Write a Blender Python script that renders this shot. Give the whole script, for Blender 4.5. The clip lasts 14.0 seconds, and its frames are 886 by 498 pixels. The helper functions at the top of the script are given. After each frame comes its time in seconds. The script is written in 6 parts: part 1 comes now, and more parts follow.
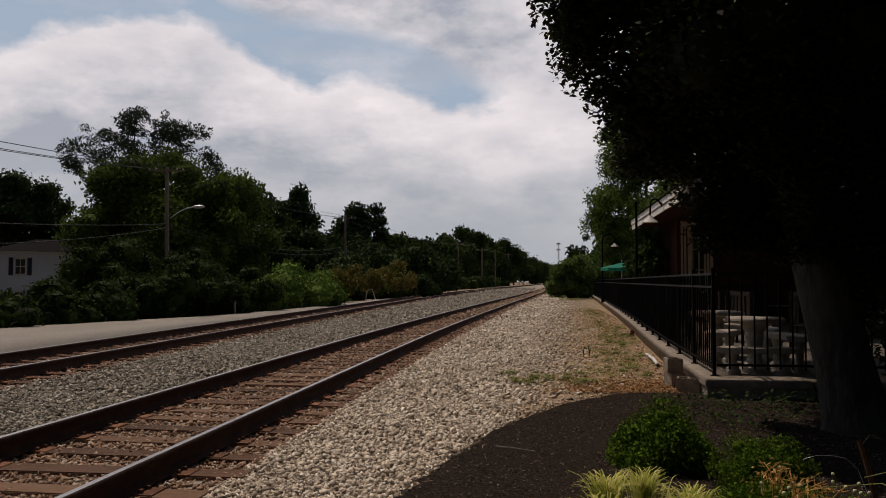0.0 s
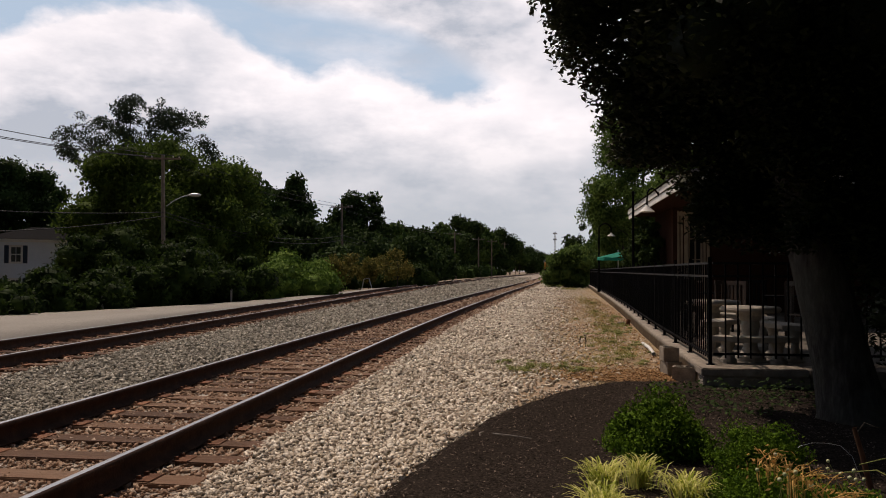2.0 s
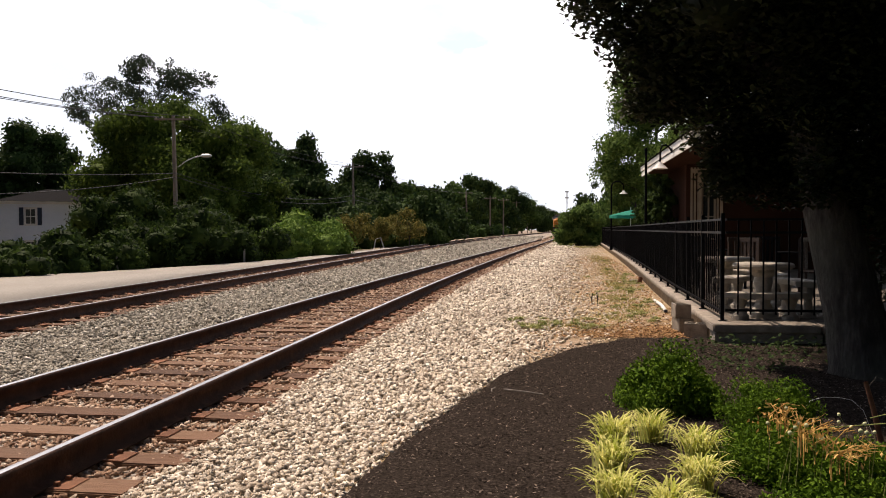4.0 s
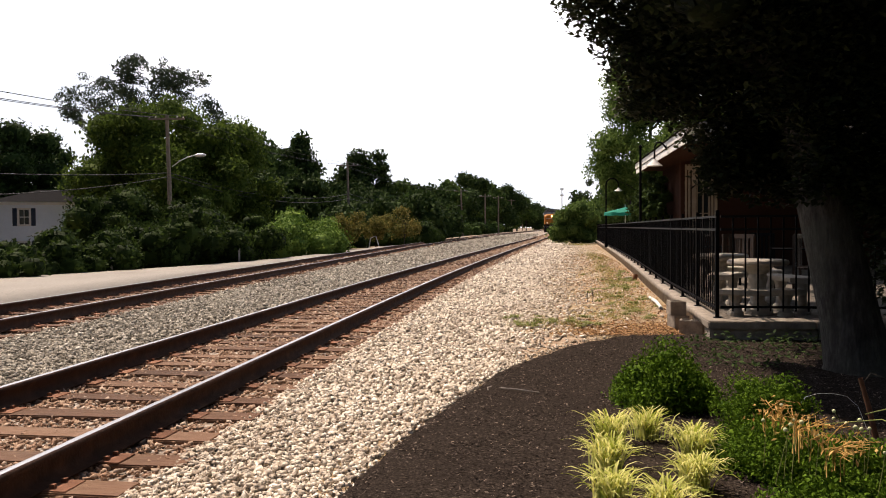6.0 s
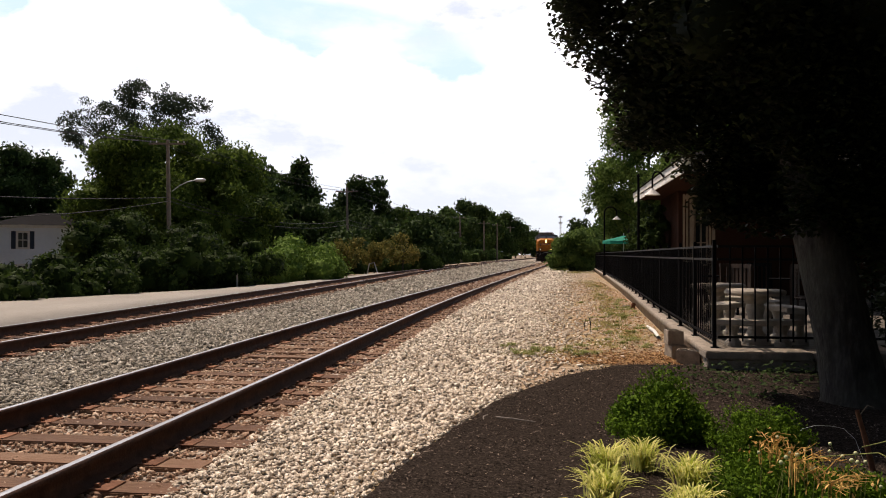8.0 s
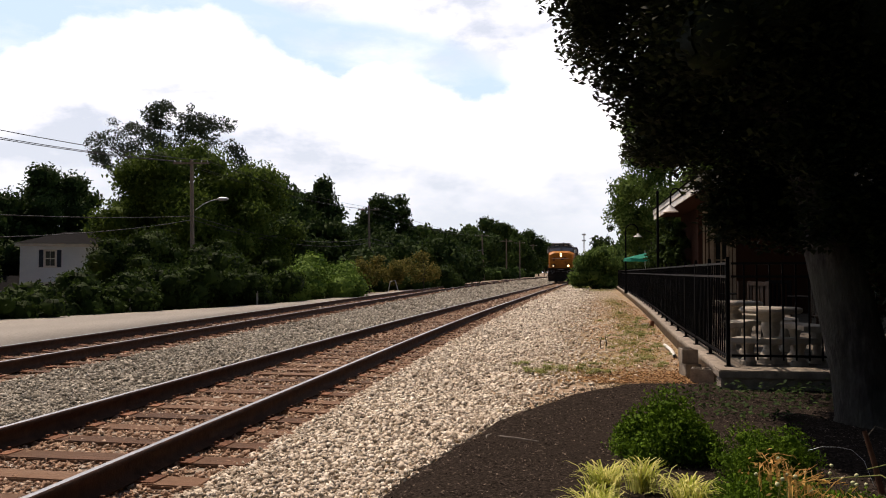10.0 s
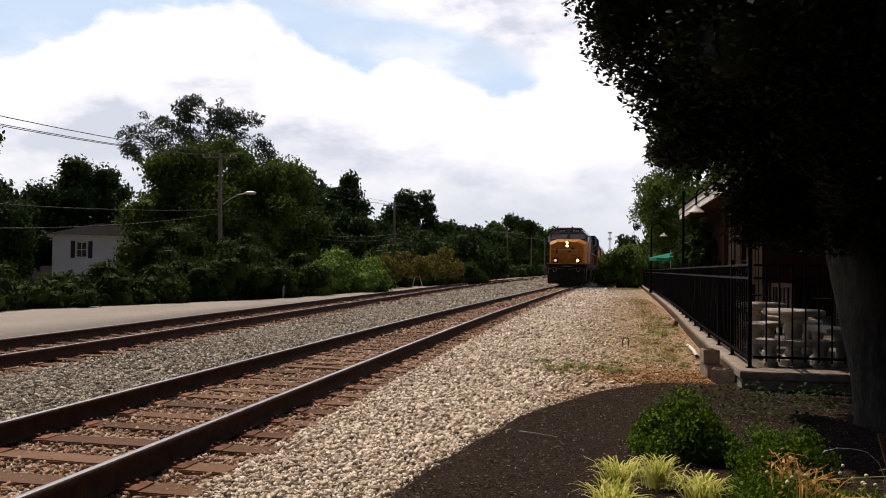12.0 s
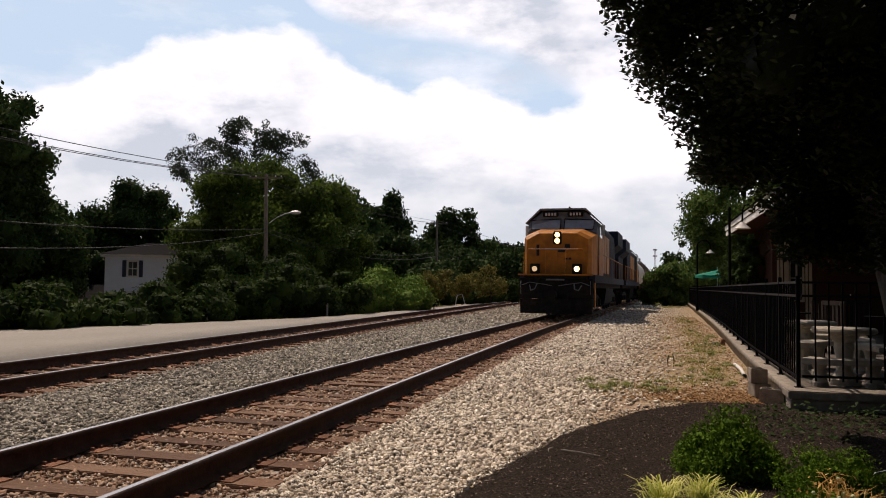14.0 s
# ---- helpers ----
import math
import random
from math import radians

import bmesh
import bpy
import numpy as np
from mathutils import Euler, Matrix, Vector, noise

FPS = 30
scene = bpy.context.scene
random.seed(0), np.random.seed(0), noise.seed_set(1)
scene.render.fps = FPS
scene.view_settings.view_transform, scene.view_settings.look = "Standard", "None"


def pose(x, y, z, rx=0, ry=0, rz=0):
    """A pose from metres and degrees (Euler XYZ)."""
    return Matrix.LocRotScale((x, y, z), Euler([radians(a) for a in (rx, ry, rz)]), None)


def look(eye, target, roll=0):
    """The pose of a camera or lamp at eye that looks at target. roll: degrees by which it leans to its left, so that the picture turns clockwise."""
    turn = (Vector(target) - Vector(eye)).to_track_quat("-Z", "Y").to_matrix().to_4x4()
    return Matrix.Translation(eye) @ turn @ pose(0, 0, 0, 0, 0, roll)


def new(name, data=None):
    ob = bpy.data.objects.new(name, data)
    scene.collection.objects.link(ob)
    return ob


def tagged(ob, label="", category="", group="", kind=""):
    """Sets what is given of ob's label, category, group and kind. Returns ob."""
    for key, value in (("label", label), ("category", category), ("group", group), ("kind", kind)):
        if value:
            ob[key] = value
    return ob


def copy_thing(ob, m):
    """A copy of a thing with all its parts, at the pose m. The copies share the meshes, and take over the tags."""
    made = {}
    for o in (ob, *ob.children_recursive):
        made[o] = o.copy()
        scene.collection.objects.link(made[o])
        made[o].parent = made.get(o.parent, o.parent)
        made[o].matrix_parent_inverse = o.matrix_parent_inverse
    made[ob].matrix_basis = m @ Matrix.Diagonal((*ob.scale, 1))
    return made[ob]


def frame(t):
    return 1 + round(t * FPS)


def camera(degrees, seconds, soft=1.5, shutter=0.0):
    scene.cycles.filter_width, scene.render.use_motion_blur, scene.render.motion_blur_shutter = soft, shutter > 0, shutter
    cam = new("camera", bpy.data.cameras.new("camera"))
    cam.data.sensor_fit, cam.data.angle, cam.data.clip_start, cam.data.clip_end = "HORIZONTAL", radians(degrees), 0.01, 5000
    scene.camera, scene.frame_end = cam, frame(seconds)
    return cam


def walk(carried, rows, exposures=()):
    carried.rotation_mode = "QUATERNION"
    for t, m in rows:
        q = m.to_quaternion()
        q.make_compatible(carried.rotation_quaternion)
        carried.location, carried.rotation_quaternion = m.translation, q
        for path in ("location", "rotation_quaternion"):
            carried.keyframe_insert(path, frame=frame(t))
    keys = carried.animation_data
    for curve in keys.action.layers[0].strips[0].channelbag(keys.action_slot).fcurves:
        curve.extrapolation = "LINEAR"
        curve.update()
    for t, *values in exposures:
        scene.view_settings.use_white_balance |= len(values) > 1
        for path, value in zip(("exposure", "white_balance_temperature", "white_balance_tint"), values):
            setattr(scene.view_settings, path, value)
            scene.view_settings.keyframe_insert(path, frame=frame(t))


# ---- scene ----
cam = camera(60.0, 14.0, soft=1.0)
# seconds, place, yaw, pitch, roll
PATH = [(0, 0.004, -0.001, 0.010, 7.76, 2.39, -0.09), (0.5, 0.001, 0.000, 0.005, 7.49, 2.01, -0.04), (1, -0.002, -0.004, 0.012, 7.45, 1.68, 0.03),
        (1.5, -0.001, -0.003, 0.005, 7.65, 1.68, 0.04), (2, -0.006, -0.005, -0.001, 7.49, 1.59, -0.26), (2.5, -0.016, 0.000, 0.005, 7.64, 1.36, 0.25),
        (3, 0.007, 0.009, -0.013, 7.84, 0.24, 0.33), (3.5, -0.003, 0.002, -0.015, 8.39, -1.29, 0.09), (6, -0.004, 0.003, -0.007, 8.00, -1.59, 0.47),
        (6.5, 0.005, 0.011, -0.006, 7.75, -0.93, 0.30), (7, 0.005, -0.001, 0.000, 7.68, -0.26, 0.13), (7.5, 0.005, -0.009, 0.003, 7.81, 0.16, 0.02),
        (10, 0.177, 0.054, -0.006, 9.64, 1.74, 0.01), (10.5, 0.224, 0.045, -0.004, 12.14, 2.65, 0.22), (11, 0.226, 0.015, 0.010, 11.15, 2.86, 0.53),
        (11.5, 0.215, -0.041, 0.007, 11.06, 1.68, 0.70), (12, 0.214, -0.086, 0.007, 11.47, 1.44, -0.84), (12.5, 0.222, -0.142, 0.008, 12.63, 2.29, -3.13),
        (13, 0.239, -0.148, -0.007, 13.27, 3.47, -1.36), (13.5, 0.229, -0.174, 0.007, 15.27, 3.01, -1.25), (14, 0.240, -0.151, 0.008, 14.66, 2.74, -0.72)]
EYE_HEIGHT = 1.42
walk(cam, [(t, pose(x, y, EYE_HEIGHT + z, 90 + pitch, roll, yaw)) for t, x, y, z, yaw, pitch, roll in PATH],
     exposures=[(t, stops, 6780, 20) for t, stops in ((0, -1.14), (0.5, -1.06), (1, -0.97), (1.5, -0.86), (2.5, -0.6), (3, -0.32), (3.5, 0.1), (6, 0.4), (6.5, 0.4), (7, 0.25), (7.5, 0.1), (10, -0.14), (10.5, -0.17), (11, -0.35), (11.5, -0.4), (12, -0.3), (13, -0.32), (14, -0.4))])

# ---- light ----
SUN_TO = Vector((-0.40, 0.36, 0.845)).normalized()
sun = new("sun", bpy.data.lights.new("sun", "SUN"))
sun.data.energy, sun.data.angle, sun.data.color = 5.0, radians(0.6), (1.0, 0.885, 0.725)
sun.matrix_world = look(SUN_TO * 100, (0, 0, 0))


def make_world():
    w = bpy.data.worlds.new("sky")
    w.use_nodes = True
    nt = w.node_tree
    nt.nodes.clear()
    N, L = nt.nodes.new, nt.links.new

    def math_(op, a, b=None, clamp=False):
        n = N("ShaderNodeMath")
        n.operation, n.use_clamp = op, clamp
        for i, v in enumerate((a, b)):
            if v is None:
                continue
            if isinstance(v, (int, float)):
                n.inputs[i].default_value = v
            else:
                L(v, n.inputs[i])
        return n.outputs[0]

    out, tc, sep = N("ShaderNodeOutputWorld"), N("ShaderNodeTexCoord"), N("ShaderNodeSeparateXYZ")
    L(tc.outputs["Generated"], sep.inputs[0])
    sky = N("ShaderNodeTexSky")
    sky.sky_type, sky.sun_disc = "NISHITA", False
    sky.sun_elevation = math.asin(SUN_TO.z)
    sky.sun_rotation = math.atan2(SUN_TO.x, SUN_TO.y)
    sky.air_density, sky.dust_density, sky.ozone_density = 1.0, 1.2, 1.0
    bg_sky = N("ShaderNodeBackground")
    L(sky.outputs[0], bg_sky.inputs[0])
    bg_sky.inputs[1].default_value = 0.055
    # the view of the sky ahead as a flat field: u across, v up
    fwd = math_("MAXIMUM", sep.outputs[1], 0.05)
    u, v = math_("DIVIDE", sep.outputs[0], fwd), math_("DIVIDE", sep.outputs[2], fwd)

    def noise_(scale, detail, rough, at, stretch=(1.0, 1.0, 1.0)):
        mp, n = N("ShaderNodeMapping"), N("ShaderNodeTexNoise")
        mp.inputs["Location"].default_value, mp.inputs["Scale"].default_value = at, stretch
        n.inputs["Scale"].default_value, n.inputs["Detail"].default_value, n.inputs["Roughness"].default_value = scale, detail, rough
        L(tc.outputs["Generated"], mp.inputs[0])
        L(mp.outputs[0], n.inputs["Vector"])
        return math_("SUBTRACT", n.outputs[0], 0.5)

    def edge(points):
        """Height of a cloud edge over u, as straight pieces."""
        r = N("ShaderNodeValToRGB")
        el = r.color_ramp.elements
        while len(el) < len(points):
            el.new(0.5)
        for e, (p, q) in zip(el, points):
            e.position, e.color = (p + 1.4) / 1.8, (q / 0.6, q / 0.6, q / 0.6, 1)
        L(math_("DIVIDE", math_("ADD", u, 1.4), 1.8), r.inputs[0])
        return math_("MULTIPLY", r.outputs[0], 0.6)

    puffs = noise_(9.0, 9.0, 0.55, (3.1, 1.7, 0.4), (1.0, 1.0, 1.5))
    broad = noise_(4.6, 8.0, 0.6, (9.3, 4.1, 2.0), (1.0, 1.0, 2.4))
    streak = noise_(5.0, 6.0, 0.6, (1.3, 7.7, 5.0), (1.0, 1.0, 3.0))
    # heaped cloud bank below, a long white streak above, pale blue between them
    bank = edge([(-1.4, 0.30), (-1.0, 0.315), (-0.94, 0.293), (-0.86, 0.311), (-0.76, 0.336), (-0.665, 0.373), (-0.60, 0.385), (-0.53, 0.368), (-0.48, 0.352), (-0.42, 0.319),
                 (-0.375, 0.292), (-0.317, 0.265), (-0.25, 0.279), (-0.18, 0.25), (-0.10, 0.236), (0.3, 0.25)])
    over = edge([(-1.4, 0.6), (-0.62, 0.6), (-0.52, 0.46), (-0.454, 0.39), (-0.376, 0.35), (-0.27, 0.327), (-0.175, 0.297), (-0.09, 0.245), (0.1, 0.12), (0.3, 0.05)])
    above = math_("SUBTRACT", v, math_("ADD", math_("SUBTRACT", bank, 0.014), math_("MULTIPLY", puffs, 0.125)))
    under = math_("SUBTRACT", math_("ADD", math_("ADD", over, 0.03), math_("MULTIPLY", streak, 0.06)), v)
    blue = math_("MULTIPLY", math_("MULTIPLY", above, 45.0, True), math_("MULTIPLY", under, 35.0, True))
    wisp = math_("ADD", math_("MULTIPLY", streak, 4.0), 0.1, True)
    blue = math_("MULTIPLY", blue, math_("SUBTRACT", 1.0, math_("MULTIPLY", wisp, 0.6)))
    high = math_("MULTIPLY", math_("SUBTRACT", sep.outputs[2], 0.42), 4.0, True)
    behind = math_("MULTIPLY", math_("SUBTRACT", 0.25, sep.outputs[1]), 3.0, True)
    away = math_("MAXIMUM", high, behind)
    patchy = math_("MULTIPLY", math_("MULTIPLY", broad, 7.0, True), 0.08)
    cover = math_("ADD", math_("MULTIPLY", math_("SUBTRACT", 1.0, blue), math_("SUBTRACT", 1.0, away)), math_("MULTIPLY", patchy, away))
    # cloud light: white heads, greyer bellies and haze low over the horizon
    belly = math_("MULTIPLY", math_("ADD", math_("MULTIPLY", broad, -3.4), math_("MULTIPLY", puffs, -1.5)), 1.0)
    belly = math_("ADD", belly, 0.70, True)
    head = math_("SUBTRACT", 1.0, math_("MULTIPLY", math_("ABSOLUTE", above), 11.0, True), True)
    belly = math_("MULTIPLY", belly, math_("SUBTRACT", 1.0, math_("MULTIPLY", head, 0.6)))
    low = math_("MULTIPLY", math_("SUBTRACT", 0.20, sep.outputs[2]), 6.5, True)

    def blend(fac, a, b):
        n = N("ShaderNodeMix")
        n.data_type = "RGBA"
        L(fac, n.inputs[0])
        for i, c in ((6, a), (7, b)):
            if isinstance(c, tuple):
                n.inputs[i].default_value = (*c, 1)
            else:
                L(c, n.inputs[i])
        return n.outputs[2]

    tone = blend(belly, (1.0, 1.0, 1.0), (0.43, 0.495, 0.56))
    tone = blend(math_("MULTIPLY", low, 0.9), tone, (0.47, 0.535, 0.57))
    bg_cloud = N("ShaderNodeBackground")
    L(tone, bg_cloud.inputs[0])
    bg_cloud.inputs[1].default_value = 1.8
    mix = N("ShaderNodeMixShader")
    L(cover, mix.inputs[0])
    # thin bright veil of high cloud over the blue ahead
    veil = N("ShaderNodeBackground")
    veil.inputs[0].default_value, veil.inputs[1].default_value = (0.60, 0.81, 1.0, 1), 1.27
    clear = N("ShaderNodeMixShader")
    L(math_("MULTIPLY", math_("SUBTRACT", 1.0, away), 0.92), clear.inputs[0])
    L(bg_sky.outputs[0], clear.inputs[1])
    L(veil.outputs[0], clear.inputs[2])
    L(clear.outputs[0], mix.inputs[1])
    L(bg_cloud.outputs[0], mix.inputs[2])
    L(mix.outputs[0], out.inputs[0])
    scene.world = w


make_world()


# ---- materials ----
def material(name, stops, scale=8.0, rough=0.8, bump=0.0, bump_scale=None, metal=0.0, detail=6.0, second=None, island=0.0, objects=0.0, stretch=None,
             voronoi=False, translucent=0.0, bump_far=0.02, spec=0.18):
    """Procedural surface: colour from noise through stops, a second broader noise that darkens or tints, variation by island or object, relief."""
    m = bpy.data.materials.new(name)
    m.use_nodes = True
    nt = m.node_tree
    N, L = nt.nodes.new, nt.links.new
    bs = nt.nodes["Principled BSDF"]
    tc = N("ShaderNodeTexCoord")
    src = tc.outputs["Object"]
    if stretch:
        mp = N("ShaderNodeMapping")
        mp.inputs["Scale"].default_value = stretch
        L(src, mp.inputs[0])
        src = mp.outputs[0]
    if voronoi:
        n1 = N("ShaderNodeTexVoronoi")
        n1.inputs["Scale"].default_value = scale
        L(src, n1.inputs["Vector"])
        sw = N("ShaderNodeSeparateColor")
        L(n1.outputs["Color"], sw.inputs[0])
        fac, height = sw.outputs[0], n1.outputs["Distance"]
    else:
        n1 = N("ShaderNodeTexNoise")
        n1.inputs["Scale"].default_value, n1.inputs["Detail"].default_value, n1.inputs["Roughness"].default_value = scale, detail, 0.62
        L(src, n1.inputs["Vector"])
        fac = height = n1.outputs[0]
    if island or objects:
        if island:
            g = N("ShaderNodeNewGeometry")
            r, amt = g.outputs["Random Per Island"], island
        else:
            g = N("ShaderNodeObjectInfo")
            r, amt = g.outputs["Random"], objects
        mx = N("ShaderNodeMix")
        mx.inputs[0].default_value = amt
        L(fac, mx.inputs[2])
        L(r, mx.inputs[3])
        fac = mx.outputs[0]
    ramp = N("ShaderNodeValToRGB")
    el = ramp.color_ramp.elements
    while len(el) < len(stops):
        el.new(0.5)
    for e, (p, c) in zip(el, stops):
        e.position, e.color = p, (*c, 1)
    L(fac, ramp.inputs[0])
    col = ramp.outputs[0]
    if second:
        s_scale, s_col, s_amt = second
        n2 = N("ShaderNodeTexNoise")
        n2.inputs["Scale"].default_value, n2.inputs["Detail"].default_value = s_scale, 4.0
        L(tc.outputs["Object"], n2.inputs["Vector"])
        r2 = N("ShaderNodeMapRange")
        r2.inputs[1].default_value, r2.inputs[2].default_value, r2.inputs[4].default_value = 0.42, 0.66, s_amt
        L(n2.outputs[0], r2.inputs[0])
        m2 = N("ShaderNodeMix")
        m2.data_type = "RGBA"
        L(r2.outputs[0], m2.inputs[0])
        L(col, m2.inputs[6])
        m2.inputs[7].default_value = (*s_col, 1)
        col = m2.outputs[2]
    L(col, bs.inputs["Base Color"])
    bs.inputs["Roughness"].default_value, bs.inputs["Metallic"].default_value = rough, metal
    bs.inputs["Specular IOR Level"].default_value = spec
    if bump:
        b = N("ShaderNodeBump")
        b.inputs["Strength"].default_value, b.inputs["Distance"].default_value = bump, bump_far
        if bump_scale:
            n3 = N("ShaderNodeTexNoise")
            n3.inputs["Scale"].default_value, n3.inputs["Detail"].default_value = bump_scale, 5.0
            L(src, n3.inputs["Vector"])
            height = n3.outputs[0]
        L(height, b.inputs["Height"])
        L(b.outputs[0], bs.inputs["Normal"])
    if translucent:
        tr = N("ShaderNodeBsdfTranslucent")
        L(col, tr.inputs[0])
        mix = N("ShaderNodeMixShader")
        mix.inputs[0].default_value = translucent
        L(bs.outputs[0], mix.inputs[1])
        L(tr.outputs[0], mix.inputs[2])
        L(mix.outputs[0], nt.nodes["Material Output"].inputs[0])
    return m


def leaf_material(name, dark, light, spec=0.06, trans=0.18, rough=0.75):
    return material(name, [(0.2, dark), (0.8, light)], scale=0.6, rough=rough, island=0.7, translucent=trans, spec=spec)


def glow(name, colour, strength):
    m = bpy.data.materials.new(name)
    m.use_nodes = True
    bs = m.node_tree.nodes["Principled BSDF"]
    bs.inputs["Base Color"].default_value = (*colour, 1)
    bs.inputs["Emission Color"].default_value, bs.inputs["Emission Strength"].default_value = (*colour, 1), strength
    return m


M_GROUND = material("dirt_and_weeds", [(0.3, (0.16, 0.115, 0.08)), (0.5, (0.30, 0.22, 0.155)), (0.7, (0.42, 0.34, 0.26))], 3.0, 0.95, 0.6, 30.0,
                    second=(0.35, (0.10, 0.12, 0.045), 0.55))
M_DIRT = material("dry_dirt", [(0.25, (0.13, 0.072, 0.034)), (0.42, (0.29, 0.20, 0.125)), (0.56, (0.43, 0.325, 0.225)), (0.74, (0.60, 0.50, 0.39))], 11.0, 0.95, 1.0, 60.0,
                  second=(0.6, (0.30, 0.235, 0.09), 0.6))
M_BALLAST = material("ballast_bed", [(0.0, (0.13, 0.10, 0.08)), (0.35, (0.30, 0.26, 0.21)), (0.7, (0.44, 0.39, 0.33)), (1.0, (0.60, 0.55, 0.48))], 17.0, 0.9, 1.0,
                     voronoi=True, bump_far=0.05, second=(0.5, (0.27, 0.19, 0.13), 0.45))
M_STONE = material("limestone_gravel", [(0.0, (0.15, 0.12, 0.09)), (0.3, (0.48, 0.405, 0.315)), (0.65, (0.74, 0.65, 0.525)), (1.0, (0.92, 0.86, 0.75))], 24.0, 0.85, 0.4, 60.0,
                   island=0.85, second=(0.55, (0.31, 0.235, 0.165), 0.28))
M_STONE_GREY = material("grey_gravel", [(0.0, (0.09, 0.08, 0.062)), (0.4, (0.245, 0.222, 0.178)), (0.75, (0.42, 0.385, 0.315)), (1.0, (0.70, 0.65, 0.56))], 24.0, 0.85, 0.4, 60.0,
                        island=0.75)
M_STONE_RUST = material("rust_stained_gravel", [(0.0, (0.14, 0.075, 0.045)), (0.4, (0.30, 0.19, 0.125)), (0.75, (0.42, 0.30, 0.21)), (1.0, (0.60, 0.52, 0.43))], 24.0, 0.9, 0.4,
                        60.0, island=0.75)
M_TIE = material("creosoted_tie_wood", [(0.25, (0.04, 0.023, 0.015)), (0.5, (0.12, 0.068, 0.042)), (0.75, (0.26, 0.16, 0.10))], 5.0, 0.85, 0.7, objects=0.35,
                 stretch=(1.0, 14.0, 14.0), second=(1.2, (0.17, 0.085, 0.048), 0.5))
M_RUST = material("rusty_rail_steel", [(0.3, (0.026, 0.013, 0.009)), (0.6, (0.058, 0.028, 0.017)), (0.8, (0.10, 0.048, 0.028))], 9.0, 0.85, 0.3, 60.0, metal=0.0)
M_RAILTOP = material("polished_rail_head", [(0.3, (0.34, 0.33, 0.33)), (0.7, (0.52, 0.51, 0.51))], 3.0, 0.34, 0.05, 40.0, metal=1.0, stretch=(20.0, 0.6, 1.0))
M_PLATE = material("rusty_tie_plate", [(0.3, (0.10, 0.045, 0.025)), (0.6, (0.25, 0.115, 0.065)), (0.8, (0.36, 0.19, 0.11))], 14.0, 0.85, 0.4, 80.0, objects=0.3)
M_ASPHALT = material("pale_worn_asphalt", [(0.3, (0.24, 0.222, 0.192)), (0.5, (0.31, 0.287, 0.25)), (0.7, (0.37, 0.345, 0.30))], 25.0, 0.92, 0.4, 120.0,
                     second=(0.25, (0.22, 0.20, 0.175), 0.5))
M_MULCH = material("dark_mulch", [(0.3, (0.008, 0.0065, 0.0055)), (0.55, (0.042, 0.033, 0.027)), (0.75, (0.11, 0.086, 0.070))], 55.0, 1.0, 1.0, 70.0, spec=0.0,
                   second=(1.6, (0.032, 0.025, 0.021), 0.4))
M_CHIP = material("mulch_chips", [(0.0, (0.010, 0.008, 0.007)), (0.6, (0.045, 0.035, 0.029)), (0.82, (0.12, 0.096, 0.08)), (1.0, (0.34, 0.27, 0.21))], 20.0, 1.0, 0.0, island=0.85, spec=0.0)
M_CONCRETE = material("weathered_concrete", [(0.3, (0.17, 0.145, 0.115)), (0.5, (0.27, 0.23, 0.185)), (0.7, (0.36, 0.32, 0.26))], 9.0, 0.9, 0.4, 50.0,
                      second=(1.5, (0.17, 0.145, 0.12), 0.55))
# Darker than the other concrete: the patio's deep shade is in the colour.
M_PATIO = material("shade_dark_patio_concrete", [(0.3, (0.08, 0.07, 0.06)), (0.5, (0.13, 0.115, 0.095)), (0.7, (0.19, 0.165, 0.14))], 5.0, 0.95, 0.4, 50.0, second=(0.8, (0.08, 0.07, 0.06), 0.5), spec=0.1)
M_CASTSTONE = material("cast_stone", [(0.3, (0.27, 0.24, 0.20)), (0.7, (0.41, 0.37, 0.31))], 12.0, 0.85, 0.3, 70.0, second=(2.5, (0.34, 0.30, 0.25), 0.4))
M_IRON = material("black_painted_iron", [(0.3, (0.004, 0.004, 0.0045)), (0.7, (0.007, 0.007, 0.008))], 20.0, 0.75, 0.1, 80.0, spec=0.03)
# Lighter, glossier copy of the iron that puts sky sheen on upper rails.
M_IRON_SHEEN = material("sheen_iron_top_rail", [(0.3, (0.006, 0.006, 0.007)), (0.7, (0.014, 0.014, 0.015))], 20.0, 0.45, 0.1, 80.0, spec=0.18)
M_BRICK = material("dark_red_brick", [(0.1, (0.030, 0.015, 0.010)), (0.5, (0.058, 0.028, 0.019)), (0.9, (0.095, 0.046, 0.031))], 20.0, 0.9, 0.5, 60.0, objects=0.7, spec=0.03)
M_DARKWOOD = material("dark_stained_wood", [(0.3, (0.018, 0.011, 0.008)), (0.7, (0.045, 0.027, 0.018))], 6.0, 0.5, 0.2, 40.0, stretch=(8, 8, 1), spec=0.3)
M_WHITE = material("white_painted_wood", [(0.3, (0.62, 0.61, 0.58)), (0.7, (0.80, 0.79, 0.76))], 6.0, 0.6, 0.15, 40.0, stretch=(8, 8, 1), second=(2.0, (0.48, 0.46, 0.42), 0.35))
M_CREAM = material("cream_painted_wood", [(0.3, (0.36, 0.30, 0.22)), (0.7, (0.50, 0.43, 0.33))], 6.0, 0.7, 0.15, 40.0, stretch=(8, 8, 1), second=(2.0, (0.26, 0.20, 0.14), 0.4))
M_SIDING = material("pale_blue_siding", [(0.3, (0.70, 0.77, 0.86)), (0.7, (0.76, 0.83, 0.90))], 4.0, 0.7, 0.1, 30.0, second=(0.7, (0.60, 0.67, 0.76), 0.4))
